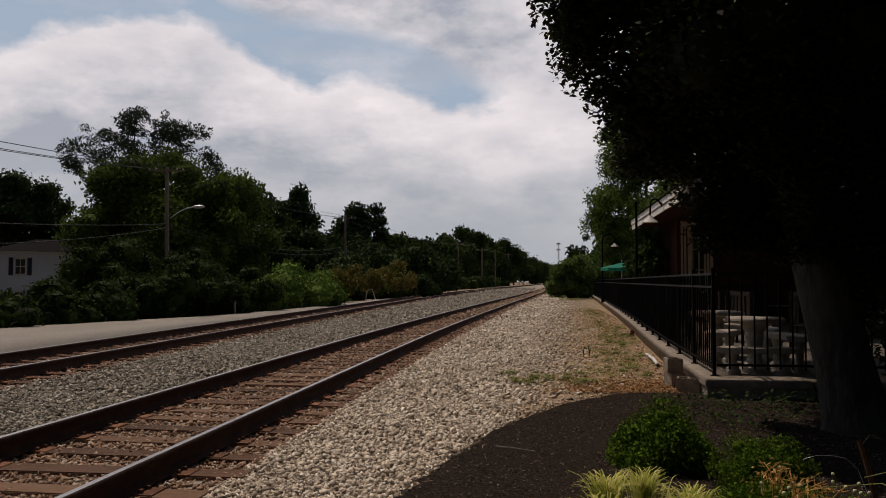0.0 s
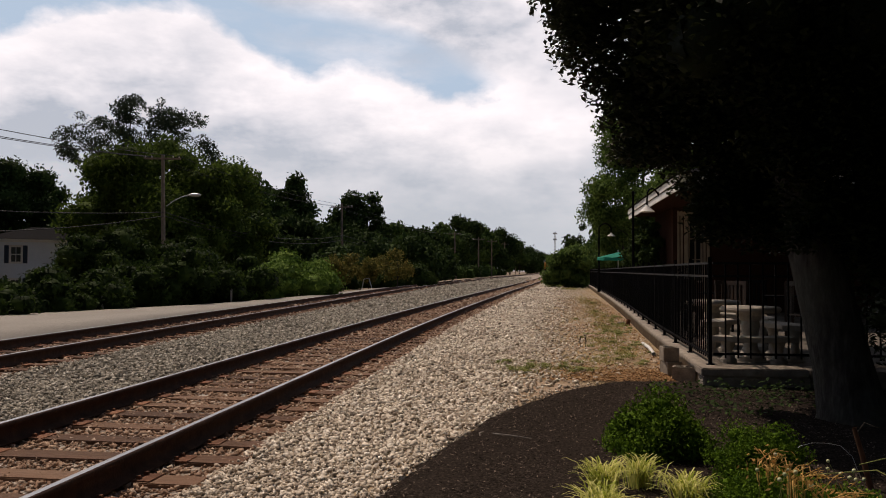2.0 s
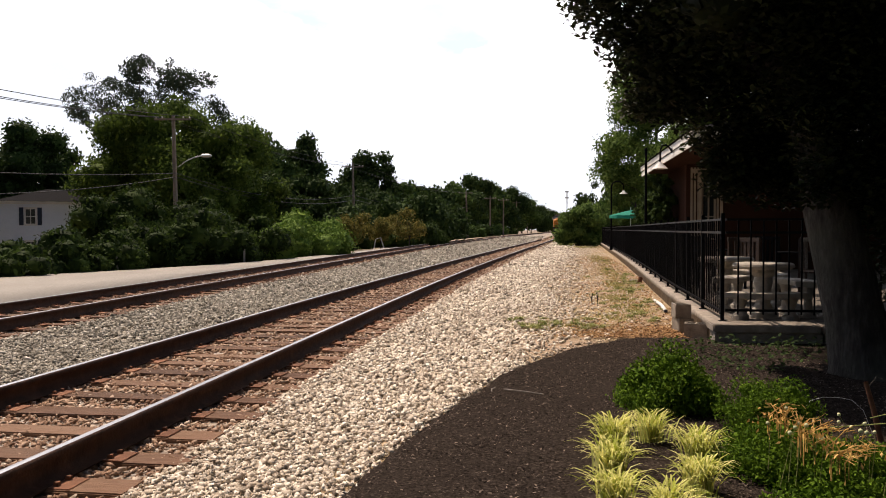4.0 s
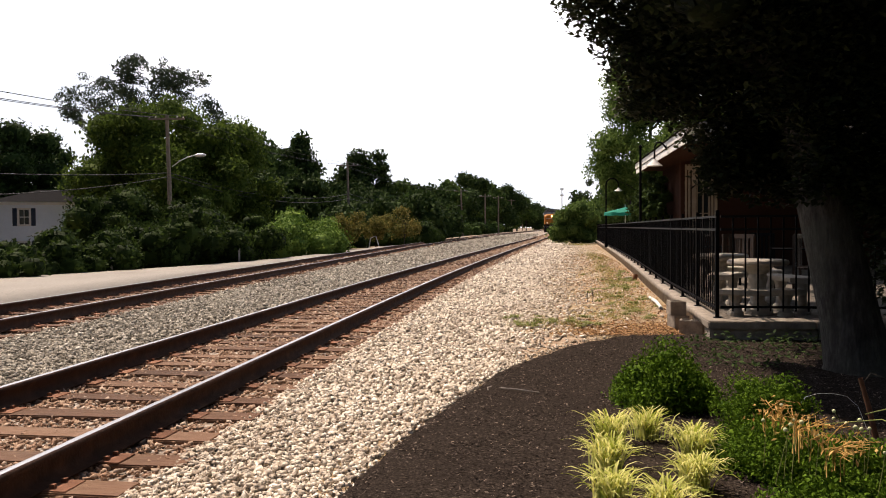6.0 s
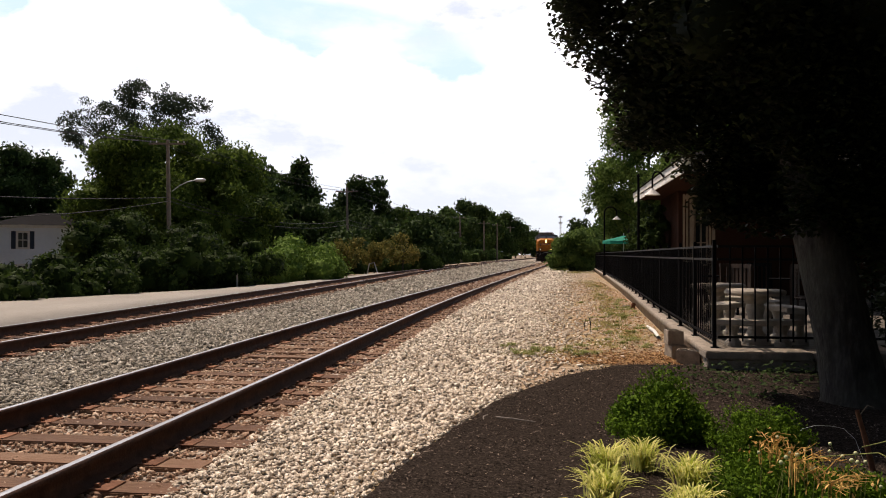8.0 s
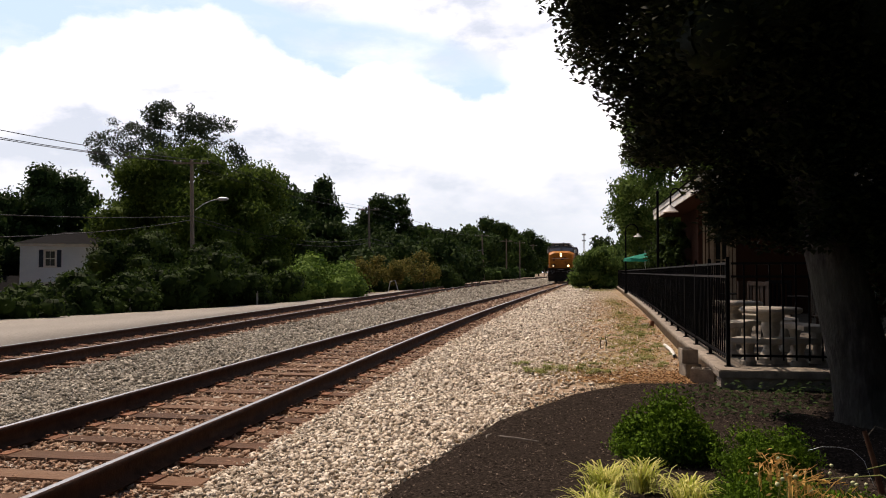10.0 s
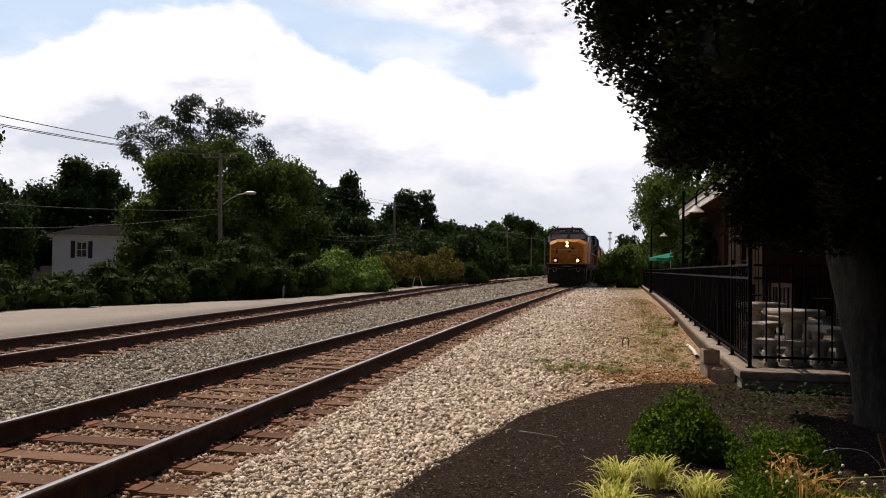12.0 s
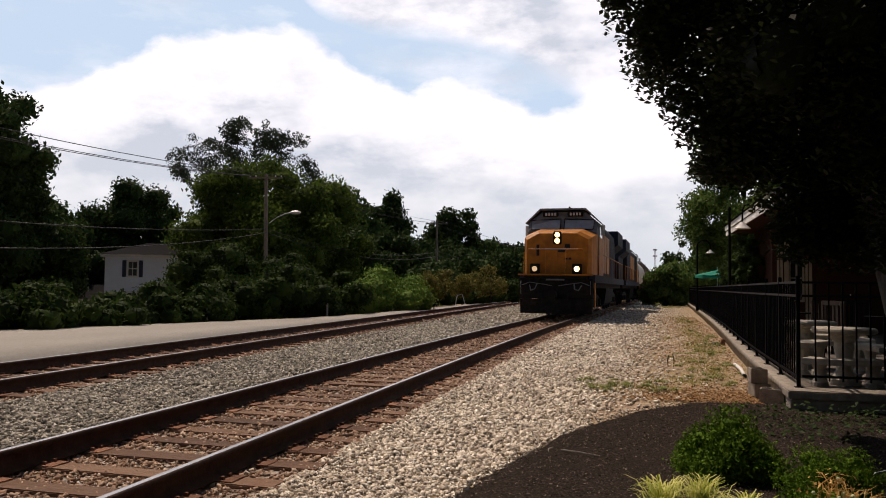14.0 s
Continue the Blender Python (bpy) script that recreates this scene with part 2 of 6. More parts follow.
M_SHUTTER = material("dark_blue_shutter", [(0.3, (0.02, 0.03, 0.05)), (0.7, (0.035, 0.05, 0.08))], 8.0, 0.6, 0.1, 40.0)
M_SHINGLE = material("grey_shingles", [(0.2, (0.007, 0.007, 0.008)), (0.8, (0.017, 0.017, 0.019))], 9.0, 0.95, 0.5, 25.0, second=(0.8, (0.011, 0.011, 0.011), 0.5), spec=0.03)
M_BARK = material("grey_bark", [(0.3, (0.018, 0.015, 0.013)), (0.5, (0.042, 0.036, 0.031)), (0.7, (0.082, 0.073, 0.065))], 7.0, 0.95, 0.9, 22.0, stretch=(3, 3, 0.8),
                  second=(1.6, (0.075, 0.075, 0.055), 0.5))
M_POLE = material("weathered_pole_wood", [(0.3, (0.12, 0.095, 0.075)), (0.7, (0.26, 0.215, 0.175))], 5.0, 0.9, 0.5, stretch=(9, 9, 0.5))
M_WIRE = material("dark_cable", [(0.3, (0.02, 0.02, 0.02)), (0.7, (0.04, 0.04, 0.04))], 3.0, 0.6)
M_GALV = material("galvanised_steel", [(0.3, (0.50, 0.51, 0.52)), (0.7, (0.65, 0.66, 0.67))], 8.0, 0.45, 0.05, 30.0, metal=0.7)
M_UMBRELLA = material("green_canvas", [(0.3, (0.01, 0.20, 0.14)), (0.7, (0.02, 0.30, 0.21))], 12.0, 0.8, 0.2, 80.0, translucent=0.25)
M_GLASSDARK = material("dark_window_glass", [(0.3, (0.014, 0.018, 0.02)), (0.7, (0.03, 0.034, 0.038))], 2.0, 0.08, spec=0.5)
# Pale grey base stands in for the sky reflected in the cab glass.
M_CABGLASS_SKY = material("sky_grey_cab_glass", [(0.3, (0.22, 0.235, 0.25)), (0.7, (0.40, 0.42, 0.44))], 2.0, 0.1, spec=0.8)
# Almost black: the near crown's shade is put into the leaf colour.
M_LEAF_NEAR = leaf_material("shade_dark_maple_leaves", (0.010, 0.014, 0.007), (0.028, 0.037, 0.012), spec=0.1, rough=0.6)
M_LEAF_DARK = leaf_material("dark_green_leaves", (0.020, 0.038, 0.012), (0.050, 0.085, 0.022))
M_LEAF_OAK = leaf_material("oak_leaves", (0.030, 0.046, 0.030), (0.062, 0.086, 0.050))
M_LEAF_FEATHER = leaf_material("feathery_leaves", (0.050, 0.092, 0.020), (0.135, 0.20, 0.050), trans=0.35)
M_LEAF_MID = leaf_material("green_leaves", (0.034, 0.066, 0.017), (0.092, 0.148, 0.036))
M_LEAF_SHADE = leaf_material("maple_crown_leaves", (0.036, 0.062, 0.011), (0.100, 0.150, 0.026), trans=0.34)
M_LEAF_HEDGE = leaf_material("hedge_leaves", (0.014, 0.027, 0.007), (0.046, 0.076, 0.016), trans=0.3)
M_TWIG = material("bleached_twig", [(0.3, (0.20, 0.17, 0.145)), (0.7, (0.38, 0.34, 0.30))], 12.0, 0.9)
M_LEAF_BRIGHT = leaf_material("bright_green_leaves", (0.065, 0.125, 0.020), (0.175, 0.265, 0.050))
M_LEAF_OLIVE = leaf_material("olive_brown_leaves", (0.085, 0.095, 0.022), (0.24, 0.20, 0.055))
M_LEAF_SHRUB = leaf_material("boxwood_leaves", (0.035, 0.075, 0.006), (0.12, 0.21, 0.015))
M_BLADE = leaf_material("variegated_grass", (0.34, 0.40, 0.05), (0.92, 0.86, 0.36), trans=0.42)
M_WEED = leaf_material("weed_grass", (0.13, 0.16, 0.045), (0.30, 0.31, 0.11))
M_MOSS = leaf_material("dry_short_grass", (0.22, 0.22, 0.06), (0.42, 0.38, 0.14))
M_DRY = leaf_material("dry_stalks", (0.46, 0.26, 0.07), (0.74, 0.48, 0.17))
M_BUD = material("seed_buds", [(0.3, (0.42, 0.46, 0.22)), (0.7, (0.66, 0.66, 0.42))], 30.0, 0.8)
M_LITTER = material("leaf_litter", [(0.0, (0.10, 0.05, 0.022)), (0.5, (0.30, 0.15, 0.06)), (1.0, (0.52, 0.35, 0.17))], 20.0, 0.9, island=0.9)


# ---- mesh helpers ----
def np_mesh(name, V, F, mat):
    """Mesh data from arrays of vertices and of faces with one number of corners."""
    V, F = np.asarray(V, np.float32), np.asarray(F, np.int32)
    me = bpy.data.meshes.new(name)
    n, k = F.shape
    me.vertices.add(len(V))
    me.vertices.foreach_set("co", V.ravel())
    me.loops.add(n * k)
    me.loops.foreach_set("vertex_index", F.ravel())
    me.polygons.add(n)
    me.polygons.foreach_set("loop_start", np.arange(0, n * k, k, dtype=np.int32))
    me.polygons.foreach_set("loop_total", np.full(n, k, np.int32))
    me.update(calc_edges=True)
    me.materials.append(mat)
    return me


def np_part(name, V, F, mat, parent=None, label=""):
    ob = new(name, np_mesh(name, V, F, mat))
    ob.parent = parent
    return tagged(ob, label)


def part(name, bm, mat, parent=None, label="", smooth=False):
    """Links a bmesh as one mesh object under a thing or part."""
    me = bpy.data.meshes.new(name)
    bmesh.ops.recalc_face_normals(bm, faces=bm.faces)
    bm.to_mesh(me)
    bm.free()
    for m in mat if isinstance(mat, (list, tuple)) else [mat]:
        me.materials.append(m)
    if smooth:
        for p in me.polygons:
            p.use_smooth = True
    ob = new(name, me)
    ob.parent = parent
    return tagged(ob, label)


def thing(name, label, category, at=None, group="", kind=""):
    ob = new(name)
    ob.empty_display_size = 0.1
    if at is not None:
        ob.matrix_world = at if isinstance(at, Matrix) else pose(*at)
    return tagged(ob, label, category, group, kind)


def box(bm, x0, x1, y0, y1, z0, z1, bevel=0.0, m=None):
    r = bmesh.ops.create_cube(bm, size=1.0)["verts"]
    mat = Matrix.LocRotScale(((x0 + x1) / 2, (y0 + y1) / 2, (z0 + z1) / 2), None, (abs(x1 - x0), abs(y1 - y0), abs(z1 - z0)))
    bmesh.ops.transform(bm, matrix=(m @ mat) if m else mat, verts=r)
    if bevel:
        bmesh.ops.bevel(bm, geom=list({e for v in r for e in v.link_edges}), offset=bevel, segments=2, affect="EDGES")
    return bm


def boxed(x0, x1, y0, y1, z0, z1, bevel=0.0, m=None):
    return box(bmesh.new(), x0, x1, y0, y1, z0, z1, bevel, m)


def cyl(bm, a, b, r0, r1=None, n=12):
    a, b = Vector(a), Vector(b)
    r = bmesh.ops.create_cone(bm, segments=n, radius1=r0, radius2=r0 if r1 is None else r1, depth=(b - a).length, cap_ends=True)["verts"]
    bmesh.ops.transform(bm, matrix=Matrix.Translation((a + b) / 2) @ (b - a).to_track_quat("Z", "Y").to_matrix().to_4x4(), verts=r)
    return bm


def rod(a, b, r0, r1=None, n=12):
    return cyl(bmesh.new(), a, b, r0, r1, n)


def lathe(profile, n=20):
    """A turned body from (radius, height) pairs."""
    bm = bmesh.new()
    rings = [[bm.verts.new((r * math.cos(2 * math.pi * i / n), r * math.sin(2 * math.pi * i / n), z)) for i in range(n)] for r, z in profile]
    for a, b in zip(rings, rings[1:]):
        for i in range(n):
            bm.faces.new((a[i], a[(i + 1) % n], b[(i + 1) % n], b[i]))
    bm.faces.new(rings[0][::-1])
    bm.faces.new(rings[-1])
    return bm


def prism(points, axis, a, b):
    """A profile of (p, q) pairs drawn out along an axis from a to b."""
    bm = bmesh.new()
    put = {"x": lambda p, q, s: (s, p, q), "y": lambda p, q, s: (p, s, q), "z": lambda p, q, s: (p, q, s)}[axis]
    r0, r1 = [[bm.verts.new(put(p, q, s)) for p, q in points] for s in (a, b)]
    for i in range(len(points)):
        j = (i + 1) % len(points)
        bm.faces.new((r0[i], r0[j], r1[j], r1[i]))
    bm.faces.new(r0[::-1])
    bm.faces.new(r1)
    return bm


def tube_np(points, radii, sides=7):
    """Quads of a tapered tube along points."""
    P = [Vector(p) for p in points]
    V, F = [], []
    for i, p in enumerate(P):
        d = (P[min(i + 1, len(P) - 1)] - P[max(i - 1, 0)]).normalized()
        q = d.to_track_quat("Z", "Y")
        for k in range(sides):
            a = 2 * math.pi * k / sides
            V.append(p + q @ Vector((math.cos(a) * radii[i], math.sin(a) * radii[i], 0)))
    for i in range(len(P) - 1):
        for k in range(sides):
            F.append((i * sides + k, i * sides + (k + 1) % sides, (i + 1) * sides + (k + 1) % sides, (i + 1) * sides + k))
    return np.array(V, float), np.array(F, int)


def join_np(pieces):
    Vs, Fs, o = [], [], 0
    for V, F in pieces:
        Vs.append(V)
        Fs.append(F + o)
        o += len(V)
    return np.concatenate(Vs), np.concatenate(Fs)


# ---- ground and railway ----
RAIL_TOP = 0.20


def smooth_line(knots):
    ys, xs = np.array([k[0] for k in knots], float), np.array([k[1] for k in knots], float)
    slope = np.gradient(xs, ys)

    def at(y):
        y = min(max(y, ys[0]), ys[-1])
        i = min(int(np.searchsorted(ys, y, "right")) - 1, len(ys) - 2)
        h = ys[i + 1] - ys[i]
        s = (y - ys[i]) / h
        return float((2 * s**3 - 3 * s**2 + 1) * xs[i] + (s**3 - 2 * s**2 + s) * h * slope[i] + (3 * s**2 - 2 * s**3) * xs[i + 1] + (s**3 - s**2) * h * slope[i + 1])
    return at


near_x = smooth_line([(-120, -3.5), (0, -3.5), (20, -3.46), (30, -3.24), (40, -2.95), (50, -2.65), (60, -2.25), (86, -1.35), (133, -0.2), (250, 2.7), (500, 9.5)])
far_x = smooth_line([(-120, -7.9), (0, -7.95), (10, -8.3), (20, -8.75), (35, -9.35), (50, -9.85), (70, -10.1), (100, -9.9), (150, -8.9), (250, -5.5), (500, 1.5)])
gravel_edge = smooth_line([(-120, -1.2), (0, -1.2), (5, -1.1), (8, -0.7), (11, -0.55), (20, -0.45), (31, -0.1), (60, 0.75), (100, 1.8), (500, 12.0)])
wall_x = smooth_line([(-120, 1.75), (9.4, 1.86), (13, 1.95), (24, 2.4), (66, 3.7), (500, 20.0)])


def track_ys(a, b):
    ys, y = [], a
    while y < b:
        ys.append(y)
        y += 1.0 if y < 60 else 4.0
    return ys + [b]


def ground_z(x, y):
    """The land falls away beyond the paved strip."""
    s = min(max((-14.0 - x) / 14.0, 0.0), 1.0)
    return -1.9 * s * s * (3 - 2 * s) + 0.05 * noise.noise(Vector((x * 0.2, y * 0.2, 0))) * s


def build_ground():
    xs = sorted([-2500, -900, -400, -200, -120, -80, -60, -50, -44, -40] + list(np.arange(-36, -11, 2.0)) + [-9, 0, 6, 15, 40, 100, 300, 900, 2500])
    ys = [-900, -300, -100, -40, -10] + list(np.arange(0, 80, 4.0)) + [90, 110, 140, 200, 300, 500, 900, 2000, 4500]
    V = [(x, y, ground_z(x, y) - 0.03) for y in ys for x in xs]
    n = len(xs)
    F = [(j * n + i, j * n + i + 1, (j + 1) * n + i + 1, (j + 1) * n + i) for j in range(len(ys) - 1) for i in range(n - 1)]
    tagged(np_part("ground", V, F, M_GROUND), "weedy brown earth stretching to the horizon", "ground", kind="structure")


def strip(name, left, right, ys, z, mat, label, cols=8, bumps=0.0):
    V, F = [], []
    for y in ys:
        a, b = left(y), right(y)
        for i in range(cols + 1):
            x = a + (b - a) * i / cols
            edge = min(i, cols - i) == 0
            V.append((x, y, -0.035 if edge else z + bumps * noise.noise(Vector((x * 1.3, y * 1.3, 3)))))
    for j in range(len(ys) - 1):
        for i in range(cols):
            k = j * (cols + 1) + i
            F.append((k, k + 1, k + cols + 2, k + cols + 1))
    return tagged(np_part(name, V, F, mat), label, "ground", kind="structure")


def turns(n, rng, tilt=1.0):
    """n random turns as matrices."""
    a = rng.uniform(0, 2 * math.pi, n)
    b = rng.uniform(-tilt, tilt, n)
    c = rng.uniform(-tilt, tilt, n)
    Z, O = np.zeros(n), np.ones(n)

    def stack(rows):
        return np.stack([np.stack(r, -1) for r in rows], -2)
    rz = stack([[np.cos(a), -np.sin(a), Z], [np.sin(a), np.cos(a), Z], [Z, Z, O]])
    rx = stack([[O, Z, Z], [Z, np.cos(b), -np.sin(b)], [Z, np.sin(b), np.cos(b)]])
    ry = stack([[np.cos(c), Z, np.sin(c)], [Z, O, Z], [-np.sin(c), Z, np.cos(c)]])
    return rz @ rx @ ry


def stones(name, P, R, mat, label, seed, flat=0.7):
    """Broken stones of radius R at P, in one mesh."""
    rng = np.random.default_rng(seed)
    n = len(P)
    bv = np.array([(x, y, z) for z in (-0.62, 0.62) for x, y in ((-0.66, -0.66), (0.66, -0.66), (0.66, 0.66), (-0.66, 0.66))])
    bf = np.array([(3, 2, 1, 0), (4, 5, 6, 7), (0, 1, 5, 4), (1, 2, 6, 5), (2, 3, 7, 6), (3, 0, 4, 7)])
    V = bv[None] * rng.uniform(0.62, 1.3, (n, 8, 1)) + rng.normal(0, 0.12, (n, 8, 3))
    V = V * np.stack([rng.uniform(0.8, 1.25, n), rng.uniform(0.7, 1.05, n), rng.uniform(flat - 0.2, flat + 0.15, n)], -1)[:, None] * R[:, None, None]
    V = np.einsum("nij,nkj->nki", turns(n, rng, 0.8), V) + P[:, None]
    F = bf[None] + (np.arange(n) * 8)[:, None, None]
    return tagged(np_part(name, V.reshape(-1, 3), F.reshape(-1, 4), mat), label, "gravel", kind="stuff")


def scatter(n, x0, x1, y0, y1, rng, keep):
    P = np.stack([rng.uniform(x0, x1, n), rng.uniform(y0, y1, n), np.zeros(n)], 1)
    return P[np.array([keep(x, y) for x, y, _ in P])]


def tie_zone(cx, half=1.32):
    return lambda x, y: abs(x - cx(y)) < half


def build_gravel():
    rng = np.random.default_rng(5)
    on_near, on_far = tie_zone(near_x), tie_zone(far_x)
    right_keep = lambda x, y: near_x(y) + 1.25 < x < ((MULCH_EDGE(y) + rng.normal(0, 0.03)) if y < 8 else min(gravel_edge(y) + rng.normal(0.0, 0.13) + 1.3 * rng.random() ** 3, MULCH_EDGE(min(y, 9.9)) + (0 if y < 9.9 else 9)))
    mid_keep = lambda x, y: far_x(y) + 1.25 < x < near_x(y) - 1.25
    for nm, keep, mat, label, x0, x1, cover in (("pale_gravel", right_keep, M_STONE, "pale broken limestone ballast beside the rails", -2.4, 1.5, 1.0),
                                         ("grey_gravel", mid_keep, M_STONE_GREY, "grey broken ballast between the two tracks", -9.0, -2.4, 0.72),
                                         ("stained_gravel", on_near, M_STONE_RUST, "rust-stained ballast between wooden ties", -4.9, 0.1, 0.6),
                                         ("far_stained_gravel", on_far, M_STONE_RUST, "rust-stained ballast between the far rails", -11.6, -6.5, 0.25)):
        Ps, Rs = [], []
        for y0, y1, dens, r0, r1 in ((2.6, 5.5, 2000, 0.009, 0.024), (5.5, 9, 1400, 0.011, 0.028), (9, 16, 680, 0.013, 0.033), (16, 28, 270, 0.02, 0.042), (28, 50, 60, 0.036, 0.065), (50, 90, 15, 0.055, 0.10), (90, 150, 5, 0.09, 0.15)):
            n = int((x1 - x0) * (y1 - y0) * dens * cover)
            P = scatter(n, x0, x1, y0, y1, rng, keep)
            R = rng.uniform(r0, r1, len(P)) * rng.choice([1, 1, 1, 1.25], len(P))
            P[:, 2] = 0.012 + rng.uniform(-0.3, 0.55, len(P)) * R
            if "stained" in nm:
                P[:, 2] -= 0.012
            Ps.append(P)
            Rs.append(R)
        stones(nm, np.concatenate(Ps), np.concatenate(Rs), mat, label, 7)


def rail_mesh(line, side, ys):
    prof = [(-0.07, 0), (0.07, 0), (0.07, 0.012), (0.012, 0.03), (0.010, 0.12), (0.035, 0.132), (0.036, 0.158), (0.021, 0.170), (-0.024, 0.170), (-0.036, 0.158), (-0.035, 0.132),
            (-0.010, 0.12), (-0.012, 0.03), (-0.07, 0.012)]
    V, F, k = [], [], len(prof)
    for y in ys:
        x = line(y) + side * 0.753
        V += [(x + p, y, RAIL_TOP - 0.17 + q) for p, q in prof]
    for j in range(len(ys) - 1):
        for i in range(k):
            F.append((j * k + i, (j + 1) * k + i, (j + 1) * k + (i + 1) % k, j * k + (i + 1) % k))
    me = np_mesh("rail", V, F, M_RUST)
    me.materials.append(M_RAILTOP)
    me.polygons.foreach_set("material_index", np.array([1 if i % k == 7 else 0 for i in range(len(F))], np.int32))
    return me


def build_track(name, line, label, y_from, y_parts, y_end, seed):
    rng = random.Random(seed)
    t = thing(name, label, "railway track", kind="structure")
    ys = track_ys(-60, 450)
    for s in (-1, 1):
        r = new("rail", rail_mesh(line, s, ys))
        r.parent = t
    ties = []
    for v in range(4):
        bm = boxed(-1.3, 1.3, -0.115, 0.115, -0.12, 0.026, 0.008)
        for vert in bm.verts:
            vert.co += Vector((0, 0.008 * noise.noise(vert.co * 3 + Vector((v * 7, 0, 0))), 0.004 * noise.noise(vert.co * 5 + Vector((v, 5, 0)))))
        me = bpy.data.meshes.new("tie")
        bm.to_mesh(me)
        bm.free()
        me.materials.append(M_TIE)
        ties.append(me)
    bm = boxed(-0.20, 0.20, -0.095, 0.095, 0, 0.012, 0.003)
    for sx in (-0.1, 0.1):
        for sy in (-0.05, 0.05):
            box(bm, sx - 0.014, sx + 0.014, sy - 0.012, sy + 0.012, 0.012, 0.035)
    plate = bpy.data.meshes.new("tie_plate")
    bm.to_mesh(plate)
    bm.free()
    plate.materials.append(M_PLATE)
    rest, y = [], -45.0
    while y < y_end:
        m = pose(line(y) + rng.uniform(-0.05, 0.05), y, rng.uniform(-0.006, 0.006), 0, 0, math.degrees(-math.atan2(line(y + 1) - line(y - 1), 2)) + rng.uniform(-1.2, 1.2))
        if y_from <= y < y_parts:
            o = new("tie", ties[rng.randrange(4)])
            o.parent, o.matrix_basis = t, m
            for s in (-1, 1):
                p = new("tie_plate", plate)
                p.parent, p.matrix_basis = t, pose(line(y) + s * 0.753, y, 0.025)
        else:
            cube = np.array([(sx * 1.3, sy * 0.115, z) for z in (-0.1, 0.026) for sx, sy in ((-1, -1), (1, -1), (1, 1), (-1, 1))])
            cube = cube @ np.array(m.to_3x3()).T + np.array(m.translation)
            rest.append((cube, np.array([(0, 1, 5, 4), (1, 2, 6, 5), (2, 3, 7, 6), (3, 0, 4, 7), (4, 5, 6, 7)])))
        y += 0.52 + rng.uniform(-0.03, 0.03)
    V, F = join_np(rest)
    tagged(np_part("far_ties", V, F, M_TIE, t), "wooden ties running into the distance", kind="stuff")


def build_pavement():
    left = smooth_line([(-60, -17.5), (5, -17.0), (19.6, -15.2), (22.8, -13.75), (29.4, -12.15), (37, -11.75), (46, -11.7), (60, -11.75)])
    ys = list(np.arange(-60, 10, 5.0)) + list(np.arange(10, 56, 1.0))
    V, F = [], []
    for y in ys:
        a, b = left(y), far_x(y) - 1.02
        b = max(b, a + 0.05)
        wob = 0.12 * noise.noise(Vector((0, y * 0.4, 1)))
        for x, z in ((a + wob, -0.05), (a + wob + 0.02, 0.135), (a + (b - a) * 0.35, 0.145), (a + (b - a) * 0.7, 0.14), (b - 0.01, 0.135), (b, -0.05)):
            V.append((x, y, z))
    for j in range(len(ys) - 1):
        for i in range(5):
            k = j * 6 + i
            F.append((k, k + 1, k + 7, k + 6))
    tagged(np_part("pavement", V, F, M_ASPHALT), "pale worn paved platform strip beside the far track", "pavement", kind="structure")


MULCH_EDGE = smooth_line([(-30, -1.4), (0, -1.25), (4.15, -1.09), (4.95, -0.99), (6.15, -0.76), (7.7, -0.39), (8.5, -0.05), (9.07, 0.22), (9.5, 0.55), (9.8, 0.95), (9.9, 1.35)])


